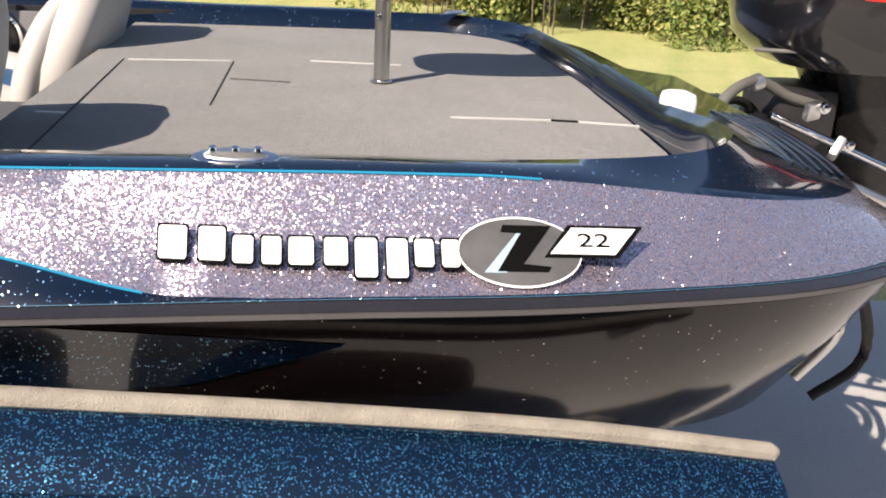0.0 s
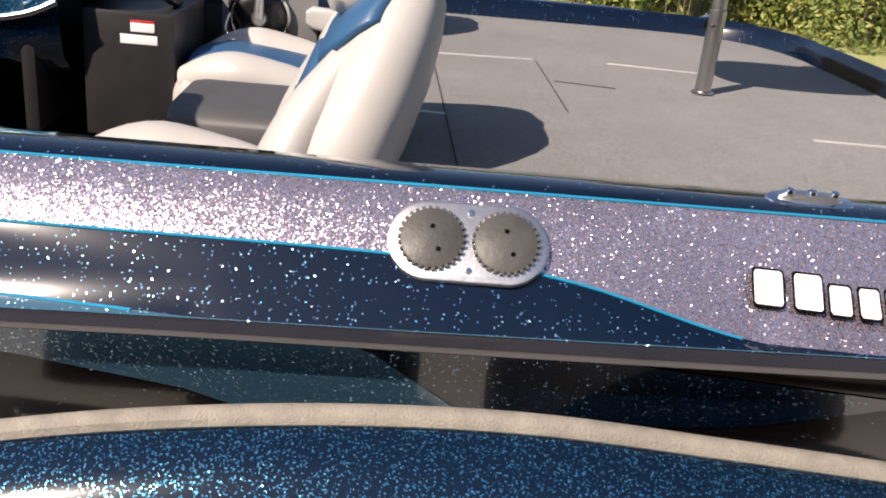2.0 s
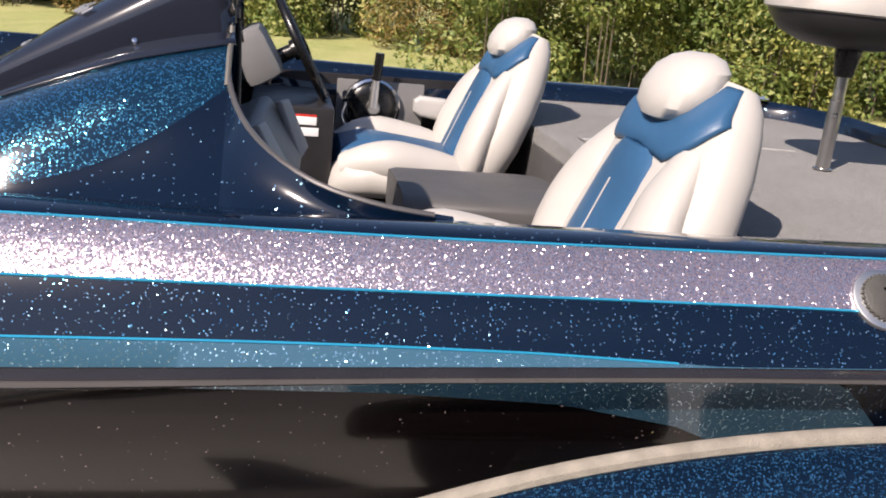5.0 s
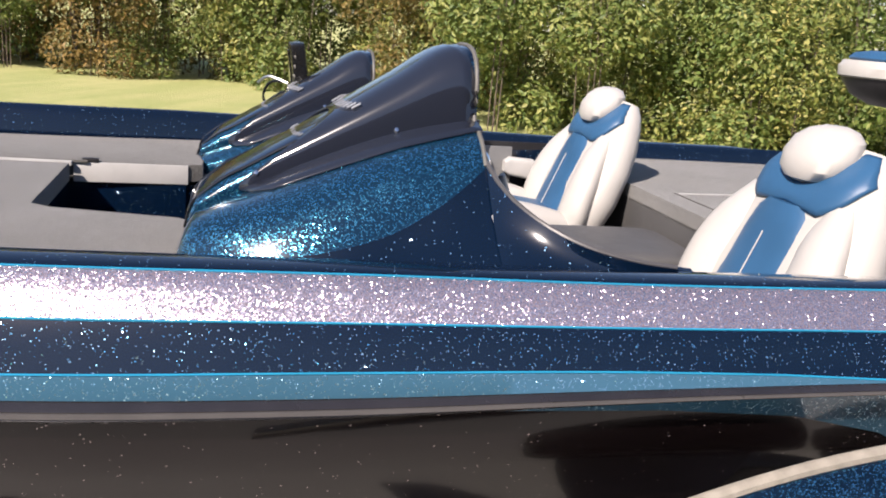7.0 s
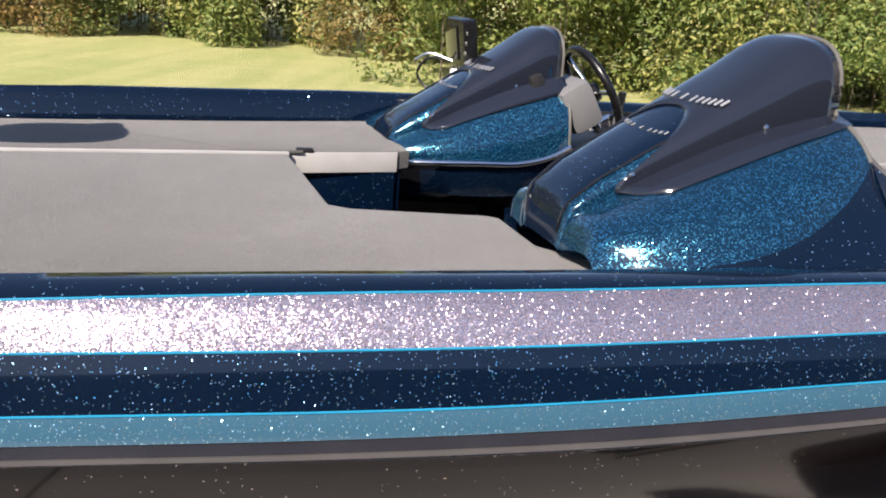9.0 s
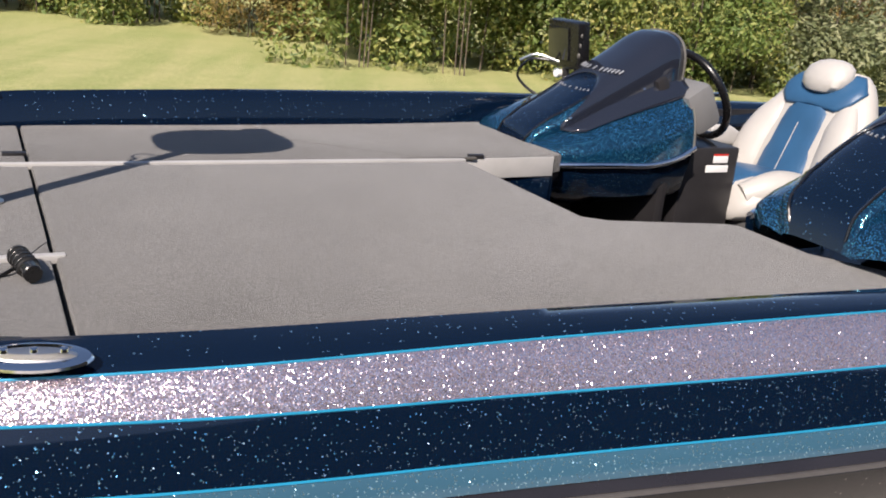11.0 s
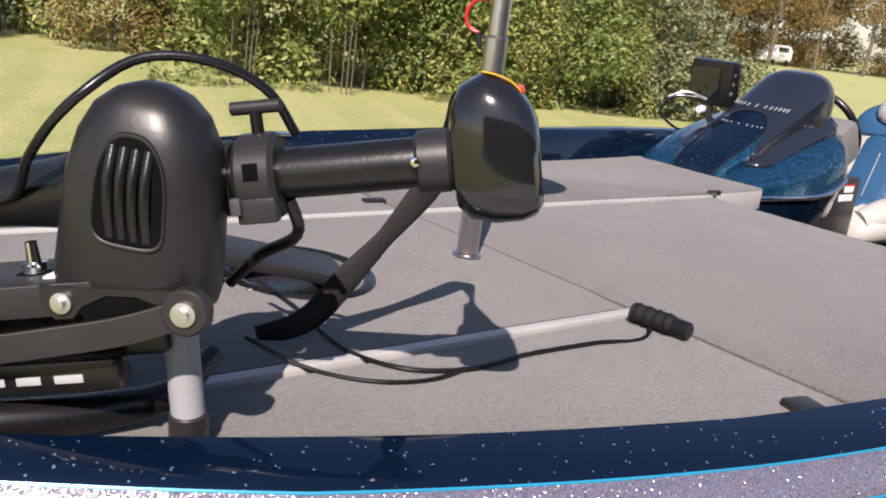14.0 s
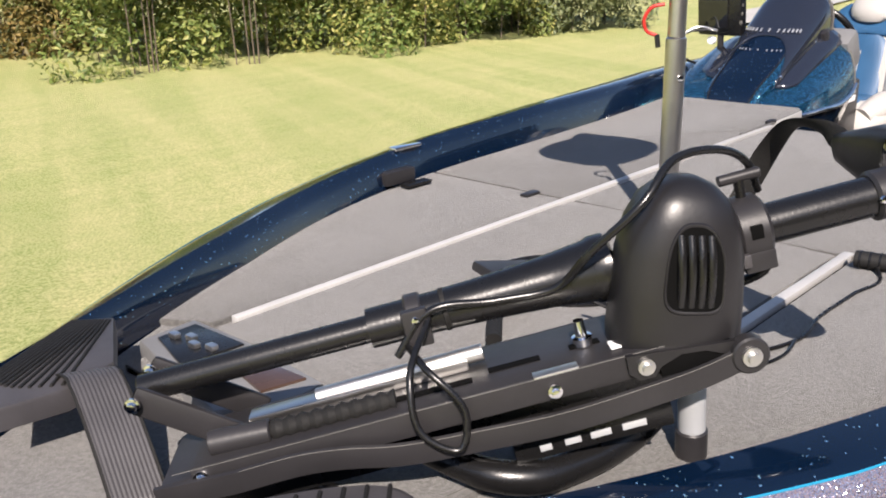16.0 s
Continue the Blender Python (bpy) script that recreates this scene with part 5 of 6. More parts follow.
outboard = thing("outboard_motor", "large glossy black outboard motor clamped to the transom", "outboard motor", (2.24, 0.0, 0.5))
ring = [((0.0 + dx_, 0, z - 0.5), (a, 0, 0), (0, b, 0)) for z, a, b, dx_ in ((1.275, 0.26, 0.17, 0.03), (1.285, 0.34, 0.22, 0.02), (1.34, 0.385, 0.245, 0.0), (1.46, 0.42, 0.26, 0.0), (1.62, 0.43, 0.26, 0.02), (1.80, 0.40, 0.24, 0.05), (1.90, 0.32, 0.19, 0.08), (1.93, 0.18, 0.10, 0.1))]
pillow("cowling", ring, M["gloss"], outboard, "glossy black cowling", n=44, power=3.2)
tube("cowl_seam", [(0.0 + 0.405 * math.cos(t), -0.256 * math.sin(t), 0.875 + 0.06 * math.cos(t)) for t in np.linspace(0.2, 2.9, 14)], 0.005, M["cap"], outboard, "seam of the cowling", n=8, steps=2)
for k, w in enumerate((0.05, 0.045, 0.05)):
    box("lettering_bar", (-0.25 + 0.085 * k, -0.258, 1.02), (w, 0.006, 0.09), M["white"], outboard, "white brand mark", bevel=0.002, turn=pose(0, 0, 0, 4, 12, 6))
box("lettering_bar", (-0.17, -0.258, 0.955), (0.20, 0.006, 0.012), M["red"], outboard, "red brand mark", bevel=0.002, turn=pose(0, 0, 0, 4, 2, 6))
pillow("lower_cover", [((dx_, 0, z - 0.5), (a, 0, 0), (0, b, 0)) for z, a, b, dx_ in ((1.28, 0.26, 0.17, 0.04), (1.18, 0.22, 0.15, 0.05), (1.02, 0.16, 0.12, 0.04), (0.98, 0.12, 0.10, 0.04))], M["black"], outboard, "black lower cover", power=3)
TRIM = Matrix.Translation((0.05, 0, 0.5)) @ pose(0, 0, 0, 0, -52, 0) @ Matrix.Translation((-0.05, 0, -0.5))
leg = pillow("leg", [((dx_, 0, z - 0.5), (a, 0, 0), (0, b, 0)) for z, a, b, dx_ in ((1.05, 0.14, 0.07, 0.05), (0.7, 0.12, 0.06, 0.06), (0.45, 0.11, 0.05, 0.07), (0.40, 0.20, 0.09, 0.08), (0.385, 0.20, 0.09, 0.08), (0.36, 0.10, 0.04, 0.06), (0.16, 0.07, 0.015, 0.08), (0.10, 0.05, 0.008, 0.1))], M["gloss"], outboard, "gloss black leg", power=2.4)
gear = pillow("gear_case", [((x_, 0, -0.22), (0, r_, 0), (0, 0, r_)) for x_, r_ in ((-0.16, 0.01), (-0.12, 0.045), (0.0, 0.06), (0.14, 0.055), (0.2, 0.035))], M["gloss"], outboard, "gear case", power=2)
blades = [box("propeller_blade", (0.22, 0.07 * math.sin(a * 2.1), -0.22 + 0.07 * math.cos(a * 2.1)), (0.02, 0.07, 0.13), M["alu"], outboard, "steel propeller blade", bevel=0.008, turn=pose(0, 0, 0, -math.degrees(a * 2.1), 0, 25)) for a in range(3)]
for ob in [leg, gear] + blades:
    ob.data.transform(TRIM)
box("jack_plate", (-0.40, 0, 0.42), (0.10, 0.34, 0.50), M["black"], outboard, "black jack plate", bevel=0.012)
box("swivel_bracket", (-0.25, 0, 0.50), (0.16, 0.20, 0.46), M["matte"], outboard, "black swivel bracket", bevel=0.02)
for y, z, m_, r_ in ((-0.20, 0.60, "alu", 0.014), (-0.16, 0.68, "chrome", 0.010), (-0.22, 0.50, "cap", 0.018)):
    rod("steering_rod", (-0.38, y, z), (-0.06, y - 0.02, z - 0.12), r_, M[m_], outboard, "steel steering rod")
for k, (y, z) in enumerate(((-0.12, 0.66), (-0.06, 0.60), (-0.05, 0.56), (-0.12, 0.52))):
    tube("hose", [(-0.56, y - 0.1, z + 0.01), (-0.50, y - 0.06, z + 0.07 + 0.02 * k), (-0.40, y, z + 0.09), (-0.30, y + 0.02, z + 0.05 - 0.03 * k), (-0.2, y + 0.03, z + 0.03)], 0.013 - 0.002 * k, M["cap"] if k == 0 else M["rubber"], outboard, "black rigging hose", n=10)
rod("hose_clamp", (-0.425, -0.125, 0.742), (-0.395, -0.118, 0.752), 0.020, M["alu"], outboard, "steel hose clamp")
tube("cable", [(-0.22, -0.22, 0.45), (-0.12, -0.24, 0.30), (-0.05, -0.22, 0.05), (-0.15, -0.20, -0.05)], 0.014, M["rubber"], outboard, "black cable", n=8)
for k, (x_, y, z, w_) in enumerate(((-0.46, -0.20, 0.66, 0.05), (-0.36, -0.22, 0.56, 0.07), (-0.30, -0.20, 0.70, 0.04), (-0.42, -0.19, 0.50, 0.06), (-0.24, -0.23, 0.62, 0.05))):
    box("bracket", (x_, y, z), (w_, 0.02, 0.045 + 0.02 * (k % 2)), M["metal" if k % 2 else "alu"], outboard, "bare steel bracket", bevel=0.006, turn=pose(0, 0, 0, 8 * k, 35 - 22 * k, 6 * k))
    turned("mount_bolt", [(0, 0.014), (0.008, 0.013), (0.009, 0.006), (0.014, 0.005), (0.014, 0)], pose(x_ + 0.02, y - 0.012, z + 0.01, 90, 0, 0), M["chrome"], outboard, "bright mounting bolt", n=12)
tube("hose", [(-0.46, -0.16, 0.62), (-0.34, -0.24, 0.50), (-0.20, -0.26, 0.36), (-0.14, -0.24, 0.16), (-0.22, -0.22, 0.02)], 0.016, M["alu"], outboard, "braided silver hose", n=10)
rod("trim_ram", (-0.34, -0.12, 0.05), (-0.24, -0.12, 0.38), 0.02, M["chrome"], outboard, "chrome trim ram")

# ---- trailer ----
trailer = thing("boat_trailer", "boat trailer with glittering blue fender and tan carpeted pad", "trailer", (0.4, -1.2, 0))
T = lambda x, y, z: (x - 0.4, y + 1.2, z)
prof = [(-1.00, 0.60), (-0.80, 0.79), (-0.58, 0.925), (-0.37, 1.005), (-0.16, 1.067), (0.12, 1.112), (0.40, 1.122), (0.60, 1.106), (0.82, 1.085), (1.10, 1.053), (1.316, 1.018)]
prof = smooth_path(prof, 70)
rows = [[T(x, -1.262 - w, z - d) for x, z in prof] for w, d in ((0.0, 0.045), (0.0, 0.006), (0.003, 0.001), (0.009, -0.001), (0.015, 0.001), (0.020, 0.006), (0.021, 0.014), (0.018, 0.018))]
pad = sheet("fender_pad", rows, M["tan"], trailer, "tan carpeted pad along the fender", cap=False)
pillow("pad_end", [(T(1.312 + e, -1.272, 1.018 - 0.010), (0, 0.010 * s_, 0), (0, 0, 0.010 * s_)) for e, s_ in ((0, 1), (0.006, 0.92), (0.011, 0.6), (0.012, 0.2))], M["tan"], trailer, "rounded end of the pad", power=2.6)
rows = []
for w, d in ((0.018, 0.016), (0.030, 0.021), (0.050, 0.030), (0.070, 0.045), (0.086, 0.066), (0.098, 0.095), (0.106, 0.14), (0.110, 0.20), (0.111, 0.32), (0.105, 0.34)):
    rows.append([T(x, -1.262 - w, max(z - d, 0.42)) for x, z in prof])
sheet("fender", rows, M["fender"], trailer, "glittering dark and bright blue fender")
arch = [T(x, -1.262 - 0.101, z - 0.03) for x, z in ((0.44, 1.022), (0.52, 1.045), (0.62, 1.052), (0.74, 1.045), (0.86, 1.018), (0.94, 0.985))]
tube("fender_bead", arch, 0.005, M["chrome"], trailer, "thin bright bead on the fender", n=8)
box("fender_back", T(1.318, -1.325, 0.86), (0.012, 0.09, 0.22), M["fender"], trailer, "rear flange of the fender", bevel=0.004)
for x in (-0.02, 0.78):
    turned("tyre", [(0.20, -0.085), (0.29, -0.095), (0.325, -0.08), (0.335, -0.03), (0.335, 0.03), (0.325, 0.08), (0.29, 0.095), (0.20, 0.085)], Matrix.Translation(T(x, -1.25, 0.345)) @ pose(0, 0, 0, 90, 0, 0), M["rubber"], trailer, "black trailer tyre", n=40)
    turned("wheel_rim", [(0, -0.05), (0.06, -0.06), (0.10, -0.03), (0.17, -0.05), (0.205, -0.085), (0.21, -0.06), (0.20, 0.08)], Matrix.Translation(T(x, -1.25, 0.345)) @ pose(0, 0, 0, -90, 0, 0), M["alu"], trailer, "aluminium wheel rim", n=40)
for y in (-1.05, 1.05):
    box("frame_rail", T(-0.9, y * 0.82, 0.48), (4.6, 0.08, 0.14), M["gloss"], trailer, "black frame rail", bevel=0.01)
for x in (-2.6, -0.4, 1.1):
    box("cross_member", T(x, 0, 0.45), (0.09, 1.72, 0.10), M["gloss"], trailer, "black cross member", bevel=0.01)
    for y in (-0.45, 0.45):
        box("bunk_post", T(x, y, 0.60), (0.07, 0.07, 0.28), M["gloss"], trailer, "bunk bracket", bevel=0.005)
for y in (-0.45, 0.45):
    box("bunk", T(-0.75, y, 0.735), (4.0, 0.11, 0.05), M["floor_carpet"], trailer, "carpeted bunk", bevel=0.01)
box("tongue", T(-4.0, 0, 0.48), (2.2, 0.10, 0.12), M["gloss"], trailer, "trailer tongue", bevel=0.01)
box("winch_post", T(-4.35, 0, 0.80), (0.09, 0.09, 0.70), M["gloss"], trailer, "winch post", bevel=0.01)
rod("jack", T(-4.75, 0.0, 0.0), T(-4.75, 0.0, 0.8), 0.035, M["alu"], trailer, "tongue jack")

# ---- trolling motor on the bow ----
motor = thing("trolling_motor", "black bow-mount trolling motor stowed diagonally across the bow deck", "trolling motor")
STOW = Matrix(((0.9276, -0.0509, 0.0645, -0.3462), (0.0522, 0.9296, -0.0173, 0.1500), (-0.0634, 0.0209, 0.9288, -0.0992), (0, 0, 0, 1)))
motor.matrix_basis = STOW
on_deck = lambda x, y, z: tuple(STOW.inverted() @ Vector((x, y, z)))
UH, WN = Vector((0.695, -0.719, 0.0)), Vector((-0.719, -0.695, 0.0))
base = Matrix((UH, WN, Vector((0, 0, 1)))).transposed().to_4x4()
base.translation = (-3.364, -0.428, 1.362)
UT = Vector((0.9593 * 0.695, -0.9593 * 0.719, 0.2823))
NT = WN.cross(UT) * -1 if (WN.cross(UT)).z < 0 else WN.cross(UT)
tilt = Matrix((UT, WN, NT)).transposed().to_4x4()
tilt.translation = base.translation
K = lambda a, b, c: tuple(tilt @ Vector((a, b, c)))
B = lambda a, b, c: tuple(base @ Vector((a, b, c)))


def tbox(name, a0, a1, b0, b1, n0, n1, material, label="", bevel=0.004):
    bm = bmesh.new()
    add_box(bm, ((a0 + a1) / 2, (b0 + b1) / 2, (n0 + n1) / 2), (a1 - a0, b1 - b0, n1 - n0), bevel)
    bmesh.ops.transform(bm, matrix=tilt, verts=bm.verts)
    return part(name, bm, material, motor, label)


SB, SN = -0.046, 0.081
rod("lower_shaft", K(-0.645, SB, SN), K(-0.28, SB, SN), 0.0165, M["black"], motor, "black lower shaft", n=30)
turned("upper_tube", [(0, 0), (0.0235, 0), (0.0240, 0.08), (0.0262, 0.14), (0.0305, 0.21), (0.0365, 0.262), (0.0395, 0.268), (0.0395, 0.285), (0.030, 0.290), (0, 0.29)], frame_of(K(-0.34, SB, SN), K(-0.05, SB, SN)), M["black"], motor, "black tube widening towards the housing", n=36)
rod("upper_tube", K(0.03, SB, SN), K(0.29, SB, SN), 0.0240, M["black"], motor, "black upper tube", n=30)
for a, r_, w in ((-0.285, 0.028, 0.02), (0.108, 0.0405, 0.040), (0.070, 0.036, 0.026), (0.272, 0.0295, 0.034)):
    rod("shaft_collar", K(a - w / 2, SB, SN), K(a + w / 2, SB, SN), r_, M["matte"], motor, "black shaft collar", n=26)
for a in (-0.19, -0.25, 0.12):
    rod("cable_tie", K(a - 0.003, SB, SN), K(a + 0.003, SB, SN), 0.0255, M["rubber"], motor, "black cable tie", n=24)
tbox("clamp_window", 0.101, 0.115, SB + 0.030, SB + 0.0412, SN + 0.000, SN + 0.016, M["hole"], "square hole in the clamp", 0.001)
tbox("clamp_block", 0.090, 0.127, SB + 0.020, SB + 0.038, SN - 0.040, SN - 0.016, M["matte"], "clamp block", 0.003)
tbox("clamp_block", 0.086, 0.096, SB + 0.034, SB + 0.044, SN - 0.03, SN - 0.014, M["pad"], "clamp block", 0.002)
rod("clamp_knob_stem", K(0.109, SB, SN + 0.035), K(0.109, SB, SN + 0.062), 0.006, M["black"], motor, "knob stem")
rod("clamp_knob", K(0.086, SB, SN + 0.064), K(0.134, SB, SN + 0.064), 0.0065, M["matte"], motor, "black T-shaped knob")
tbox("clamp_tab", -0.330, -0.300, SB + 0.022, SB + 0.034, SN - 0.025, SN + 0.02, M["matte"], "clamp tab", 0.003)
turned("clamp_screw", [(0, 0.003), (0.004, 0.002), (0.005, 0)], tilt @ Matrix.Translation((-0.315, SB + 0.0345, SN + 0.008)) @ pose(0, 0, 0, -90, 0, 0), M["chrome"], motor, n=10)
# the housing over the shaft
ring = [(B(da - 0.008, -0.002, c * 0.965), UH * ha * 0.93, WN * hb) for c, ha, hb, da in ((-0.012, 0.078, 0.050, 0.0), (0.0, 0.080, 0.053, 0.0), (0.05, 0.078, 0.053, -0.001), (0.10, 0.0745, 0.053, -0.003), (0.135, 0.066, 0.050, -0.004), (0.162, 0.052, 0.043, -0.005), (0.178, 0.034, 0.031, -0.005), (0.186, 0.014, 0.014, -0.005))]
pillow("housing", ring, M["dome"], motor, "matte black domed housing", n=48, power=2.7)
HC, HA, HB = (-0.012, 0.0, 0.05, 0.10, 0.135, 0.162, 0.178, 0.186), (0.078, 0.080, 0.078, 0.0745, 0.066, 0.052, 0.034, 0.014), (0.050, 0.053, 0.053, 0.053, 0.050, 0.043, 0.031, 0.014)


def on_housing(a, c, lift):
    ha, hb = float(np.interp(c, HC, HA)), float(np.interp(c, HC, HB))
    return B(a * 0.93 - 0.008, -0.002 + hb * (1 - min(0.999, abs(a / ha)) ** 2.7) ** (1 / 2.7) + lift, c * 0.965)


rings = []
for s_, lift in ((1.05, 0.0002), (1.02, 0.0022), (0.99, 0.0022), (0.96, 0.0014), (0.5, 0.0014), (0.05, 0.0014)):
    ring = []
    for t in np.linspace(0, 2 * math.pi, 48, endpoint=False):
        ca, sa = math.cos(t), math.sin(t)
        hw = 0.0335 - 0.006 * sa
        ring.append(on_housing(0.001 - 0.004 * sa * s_ + s_ * hw * math.copysign(abs(ca) ** (0.7 if sa > 0 else 0.5), ca), 0.092 + s_ * 0.050 * math.copysign(abs(sa) ** (0.8 if sa > 0 else 0.5), sa), lift))
    rings.append(ring)
sheet("window_edge", rings[:4], M["dome"], motor, "raised edge of the window", loop=True, flip=True)
sheet("housing_window", rings[3:], M["hole"], motor, "dark window in the housing", loop=True, flip=True)
for k in range(4):
    a = -0.016 + 0.0115 * k
    tube("cord_coil", [on_housing(a + 0.004, 0.050, -0.002), on_housing(a + 0.001, 0.075, 0.0035), on_housing(a - 0.002, 0.105, 0.0035), on_housing(a - 0.004, 0.130, -0.002)], 0.0050, M["black"], motor, "glossy coiled cord", n=10)
# control head
ring = [(K(a, SB - 0.004, SN + n_), WN * hb, NT * hn) for a, hb, hn, n_ in ((0.278, 0.024, 0.030, 0.001), (0.281, 0.034, 0.048, 0.003), (0.292, 0.040, 0.063, 0.006), (0.314, 0.042, 0.070, 0.008), (0.338, 0.041, 0.064, 0.002), (0.352, 0.037, 0.053, -0.004), (0.359, 0.027, 0.040, -0.008))]
pillow("control_head", ring, M["gloss"], motor, "glossy black control head", n=40, power=3.0)
tube("yellow_mark", [K(0.312, SB + 0.012, SN + 0.0775), K(0.322, SB + 0.012, SN + 0.0745), K(0.338, SB + 0.011, SN + 0.0655), K(0.345, SB + 0.010, SN + 0.057)], 0.0045, M["yellow"], motor, "yellow lettered strip", n=8, flat=0.25)
tbox("red_lamp", 0.338, 0.349, SB - 0.015, SB + 0.0, SN + 0.054, SN + 0.062, M["red"], "red indicator", 0.002)
turned("head_screw", [(0, 0.004), (0.004, 0.003), (0.005, 0)], tilt @ Matrix.Translation((0.247, SB + 0.031, SN + 0.004)) @ pose(0, 0, 0, -90, 0, 0), M["chrome"], motor, n=10)
# mount plate, arm and actuator
tbox("mount_plate", -0.56, 0.00, -0.070, 0.046, 0.006, 0.012, M["matte"], "black mount plate", 0.002)
tbox("mount_lip", -0.56, -0.02, 0.0465, 0.050, -0.017, 0.0115, M["matte"], "side lip of the mount", 0.001)
tbox("mount_lip", -0.56, -0.02, -0.073, -0.0695, -0.017, 0.0115, M["matte"], "side lip of the mount", 0.001)
for a0, a1, b in ((-0.22, -0.16, 0.0), (-0.33, -0.24, 0.012), (-0.125, -0.09, -0.005)):
    tbox("slot", a0, a1, b - 0.006, b + 0.006, 0.0115, 0.0135, M["hole"], "dark slot", 0.0005)
tbox("steel_edge", -0.175, -0.125, 0.036, 0.0505, 0.0110, 0.0145, M["alu"], "bare steel edge", 0.001)
tbox("instruction_label", -0.084, -0.052, 0.010, 0.030, 0.0125, 0.0160, M["white"], "white folded label", 0.002)
turned("wing_bolt", [(0, 0.03), (0.006, 0.029), (0.007, 0.01), (0.012, 0.009), (0.012, 0)], tilt @ Matrix.Translation((-0.108, -0.005, 0.0135)), M["chrome"], motor, n=14)
for a, b, n_, r_, mm in ((-0.156, 0.0515, -0.006, 0.008, "chrome"), (-0.055, 0.0565, -0.003, 0.0095, "alu"), (0.056, 0.066, -0.0185, 0.011, "alu"), (-0.575, 0.052, -0.014, 0.005, "alu")):
    turned("bolt", [(0, 0.010), (r_ * 0.55, 0.0095), (r_ * 0.6, 0.004), (r_, 0.0035), (r_, 0)], tilt @ Matrix.Translation((a, b, n_)) @ pose(0, 0, 0, -90, 0, 0), M[mm], motor, "bolt head", n=16)
arm = smooth_path([(0.070, -0.017), (0.056, -0.0196), (0.006, -0.030), (-0.068, -0.037), (-0.143, -0.041), (-0.25, -0.036), (-0.345, -0.027), (-0.39, -0.016), (-0.43, -0.010), (-0.52, -0.010), (-0.60, -0.006)], 44)
rows = [[K(a, b, n_ + s_) for a, n_ in arm] for b, s_ in ((0.058, -0.0135), (0.063, -0.0125), (0.064, 0.0), (0.063, 0.0125), (0.058, 0.0135), (0.056, -0.001), (0.058, -0.0135))]
sheet("lift_arm", rows, M["matte"], motor, "curved black lift arm")
# thin grey lines: bare edges, with their highlight put into the colour
tube("worn_edge_highlight", [K(a, 0.0636, n_ + 0.0128) for a, n_ in arm[1:-6:2]], 0.0004, M["cap"], motor, "bare worn edge of the arm with its highlight painted in", n=6, steps=2)
tube("worn_edge_highlight", [K(a, 0.0503, 0.0118) for a in np.linspace(-0.58, -0.03, 12)], 0.0004, M["cap"], motor, "bare worn edge of the mount with its highlight painted in", n=6, steps=2)
turned("arm_boss", [(0, 0.006), (0.019, 0.006), (0.021, 0.004), (0.021, -0.01), (0, -0.01)], tilt @ Matrix.Translation((0.056, 0.060, -0.0185)) @ pose(0, 0, 0, -90, 0, 0), M["matte"], motor, "pivot boss", n=28)
bm = bmesh.new()
foot = [(-0.074, 0.013), (-0.074, -0.008), (-0.064, -0.018), (-0.048, -0.018), (-0.038, -0.008), (-0.015, 0.0), (0.012, -0.003), (0.034, -0.014), (0.042, -0.029), (0.054, -0.036), (0.067, -0.030), (0.072, -0.016), (0.072, -0.004)]
f = bm.faces.new([bm.verts.new(K(a, 0.050, n_)) for a, n_ in foot])
g = bmesh.ops.extrude_face_region(bm, geom=[f])
bmesh.ops.translate(bm, verts=[v for v in g["geom"] if isinstance(v, bmesh.types.BMVert)], vec=WN * 0.006)
bmesh.ops.recalc_face_normals(bm, faces=bm.faces)
part("pivot_bracket", bm, M["dome"], motor, "arched foot of the housing", smooth=False)
# near-black filler: the shade beneath the arch is put in as colour
tbox("pivot_shade", -0.040, 0.042, 0.030, 0.0542, -0.022, -0.001, M["hole"], "black block painted as the shade under the arch", 0.001)
rod("actuator_rod", K(-0.42, -0.030, 0.022), K(-0.22, -0.030, 0.024), 0.010, M["alu"], motor, "silver gas strut", n=22)
tbox("strut_cover", -0.50, -0.24, -0.040, -0.014, 0.012, 0.024, M["metal"], "bright metal strut cover", 0.003)
rod("strut_body", K(-0.54, 0.018, 0.022), K(-0.47, 0.018, 0.018), 0.0145, M["matte"], motor, "black strut body", n=22)
prof_b = [(0.013 if k % 2 else 0.0095, 0.0075 * k) for k in range(20)]
turned("bellows", [(0, 0)] + prof_b + [(0, 0.1425)], frame_of(K(-0.47, 0.018, 0.018), K(-0.30, 0.018, 0.016)), M["rubber"], motor, "black rubber bellows", n=22)
for b in (-0.085, 0.0):
    bm = bmesh.new()
    add_box(bm, (-0.555, b - 0.01, 0.040), (0.15, 0.008, 0.034), 0.006, pose(0, 0, 0, 0, 38, 0))
    bmesh.ops.transform(bm, matrix=tilt, verts=bm.verts)
    part("shaft_link", bm, M["matte"], motor, "black shaft link plate")
for a, b, n_ in ((-0.612, 0.0, 0.082), (-0.612, -0.085, 0.085), (-0.500, 0.004, 0.006), (-0.55, 0.05, 0.0)):
    turned("bolt", [(0, 0.010), (0.005, 0.0095), (0.006, 0.004), (0.009, 0.0035), (0.009, 0)], tilt @ Matrix.Translation((a, b, n_)) @ pose(0, 0, 0, -90, 0, 0), M["chrome"], motor, "bolt head", n=14)
tbox("bow_cradle", -0.60, -0.50, -0.075, 0.045, -0.030, 0.0, M["matte"], "black bow cradle", 0.006)
tbox("base_beam", -0.60, 0.01, -0.06, 0.008, -0.072, -0.002, M["black"], "black base beam", 0.006)
rod("rest_post", on_deck(-3.312, -0.447, 1.228), on_deck(-3.330, -0.450, 1.345), 0.0168, M["pale_grey"], motor, "silver rest post", n=24)
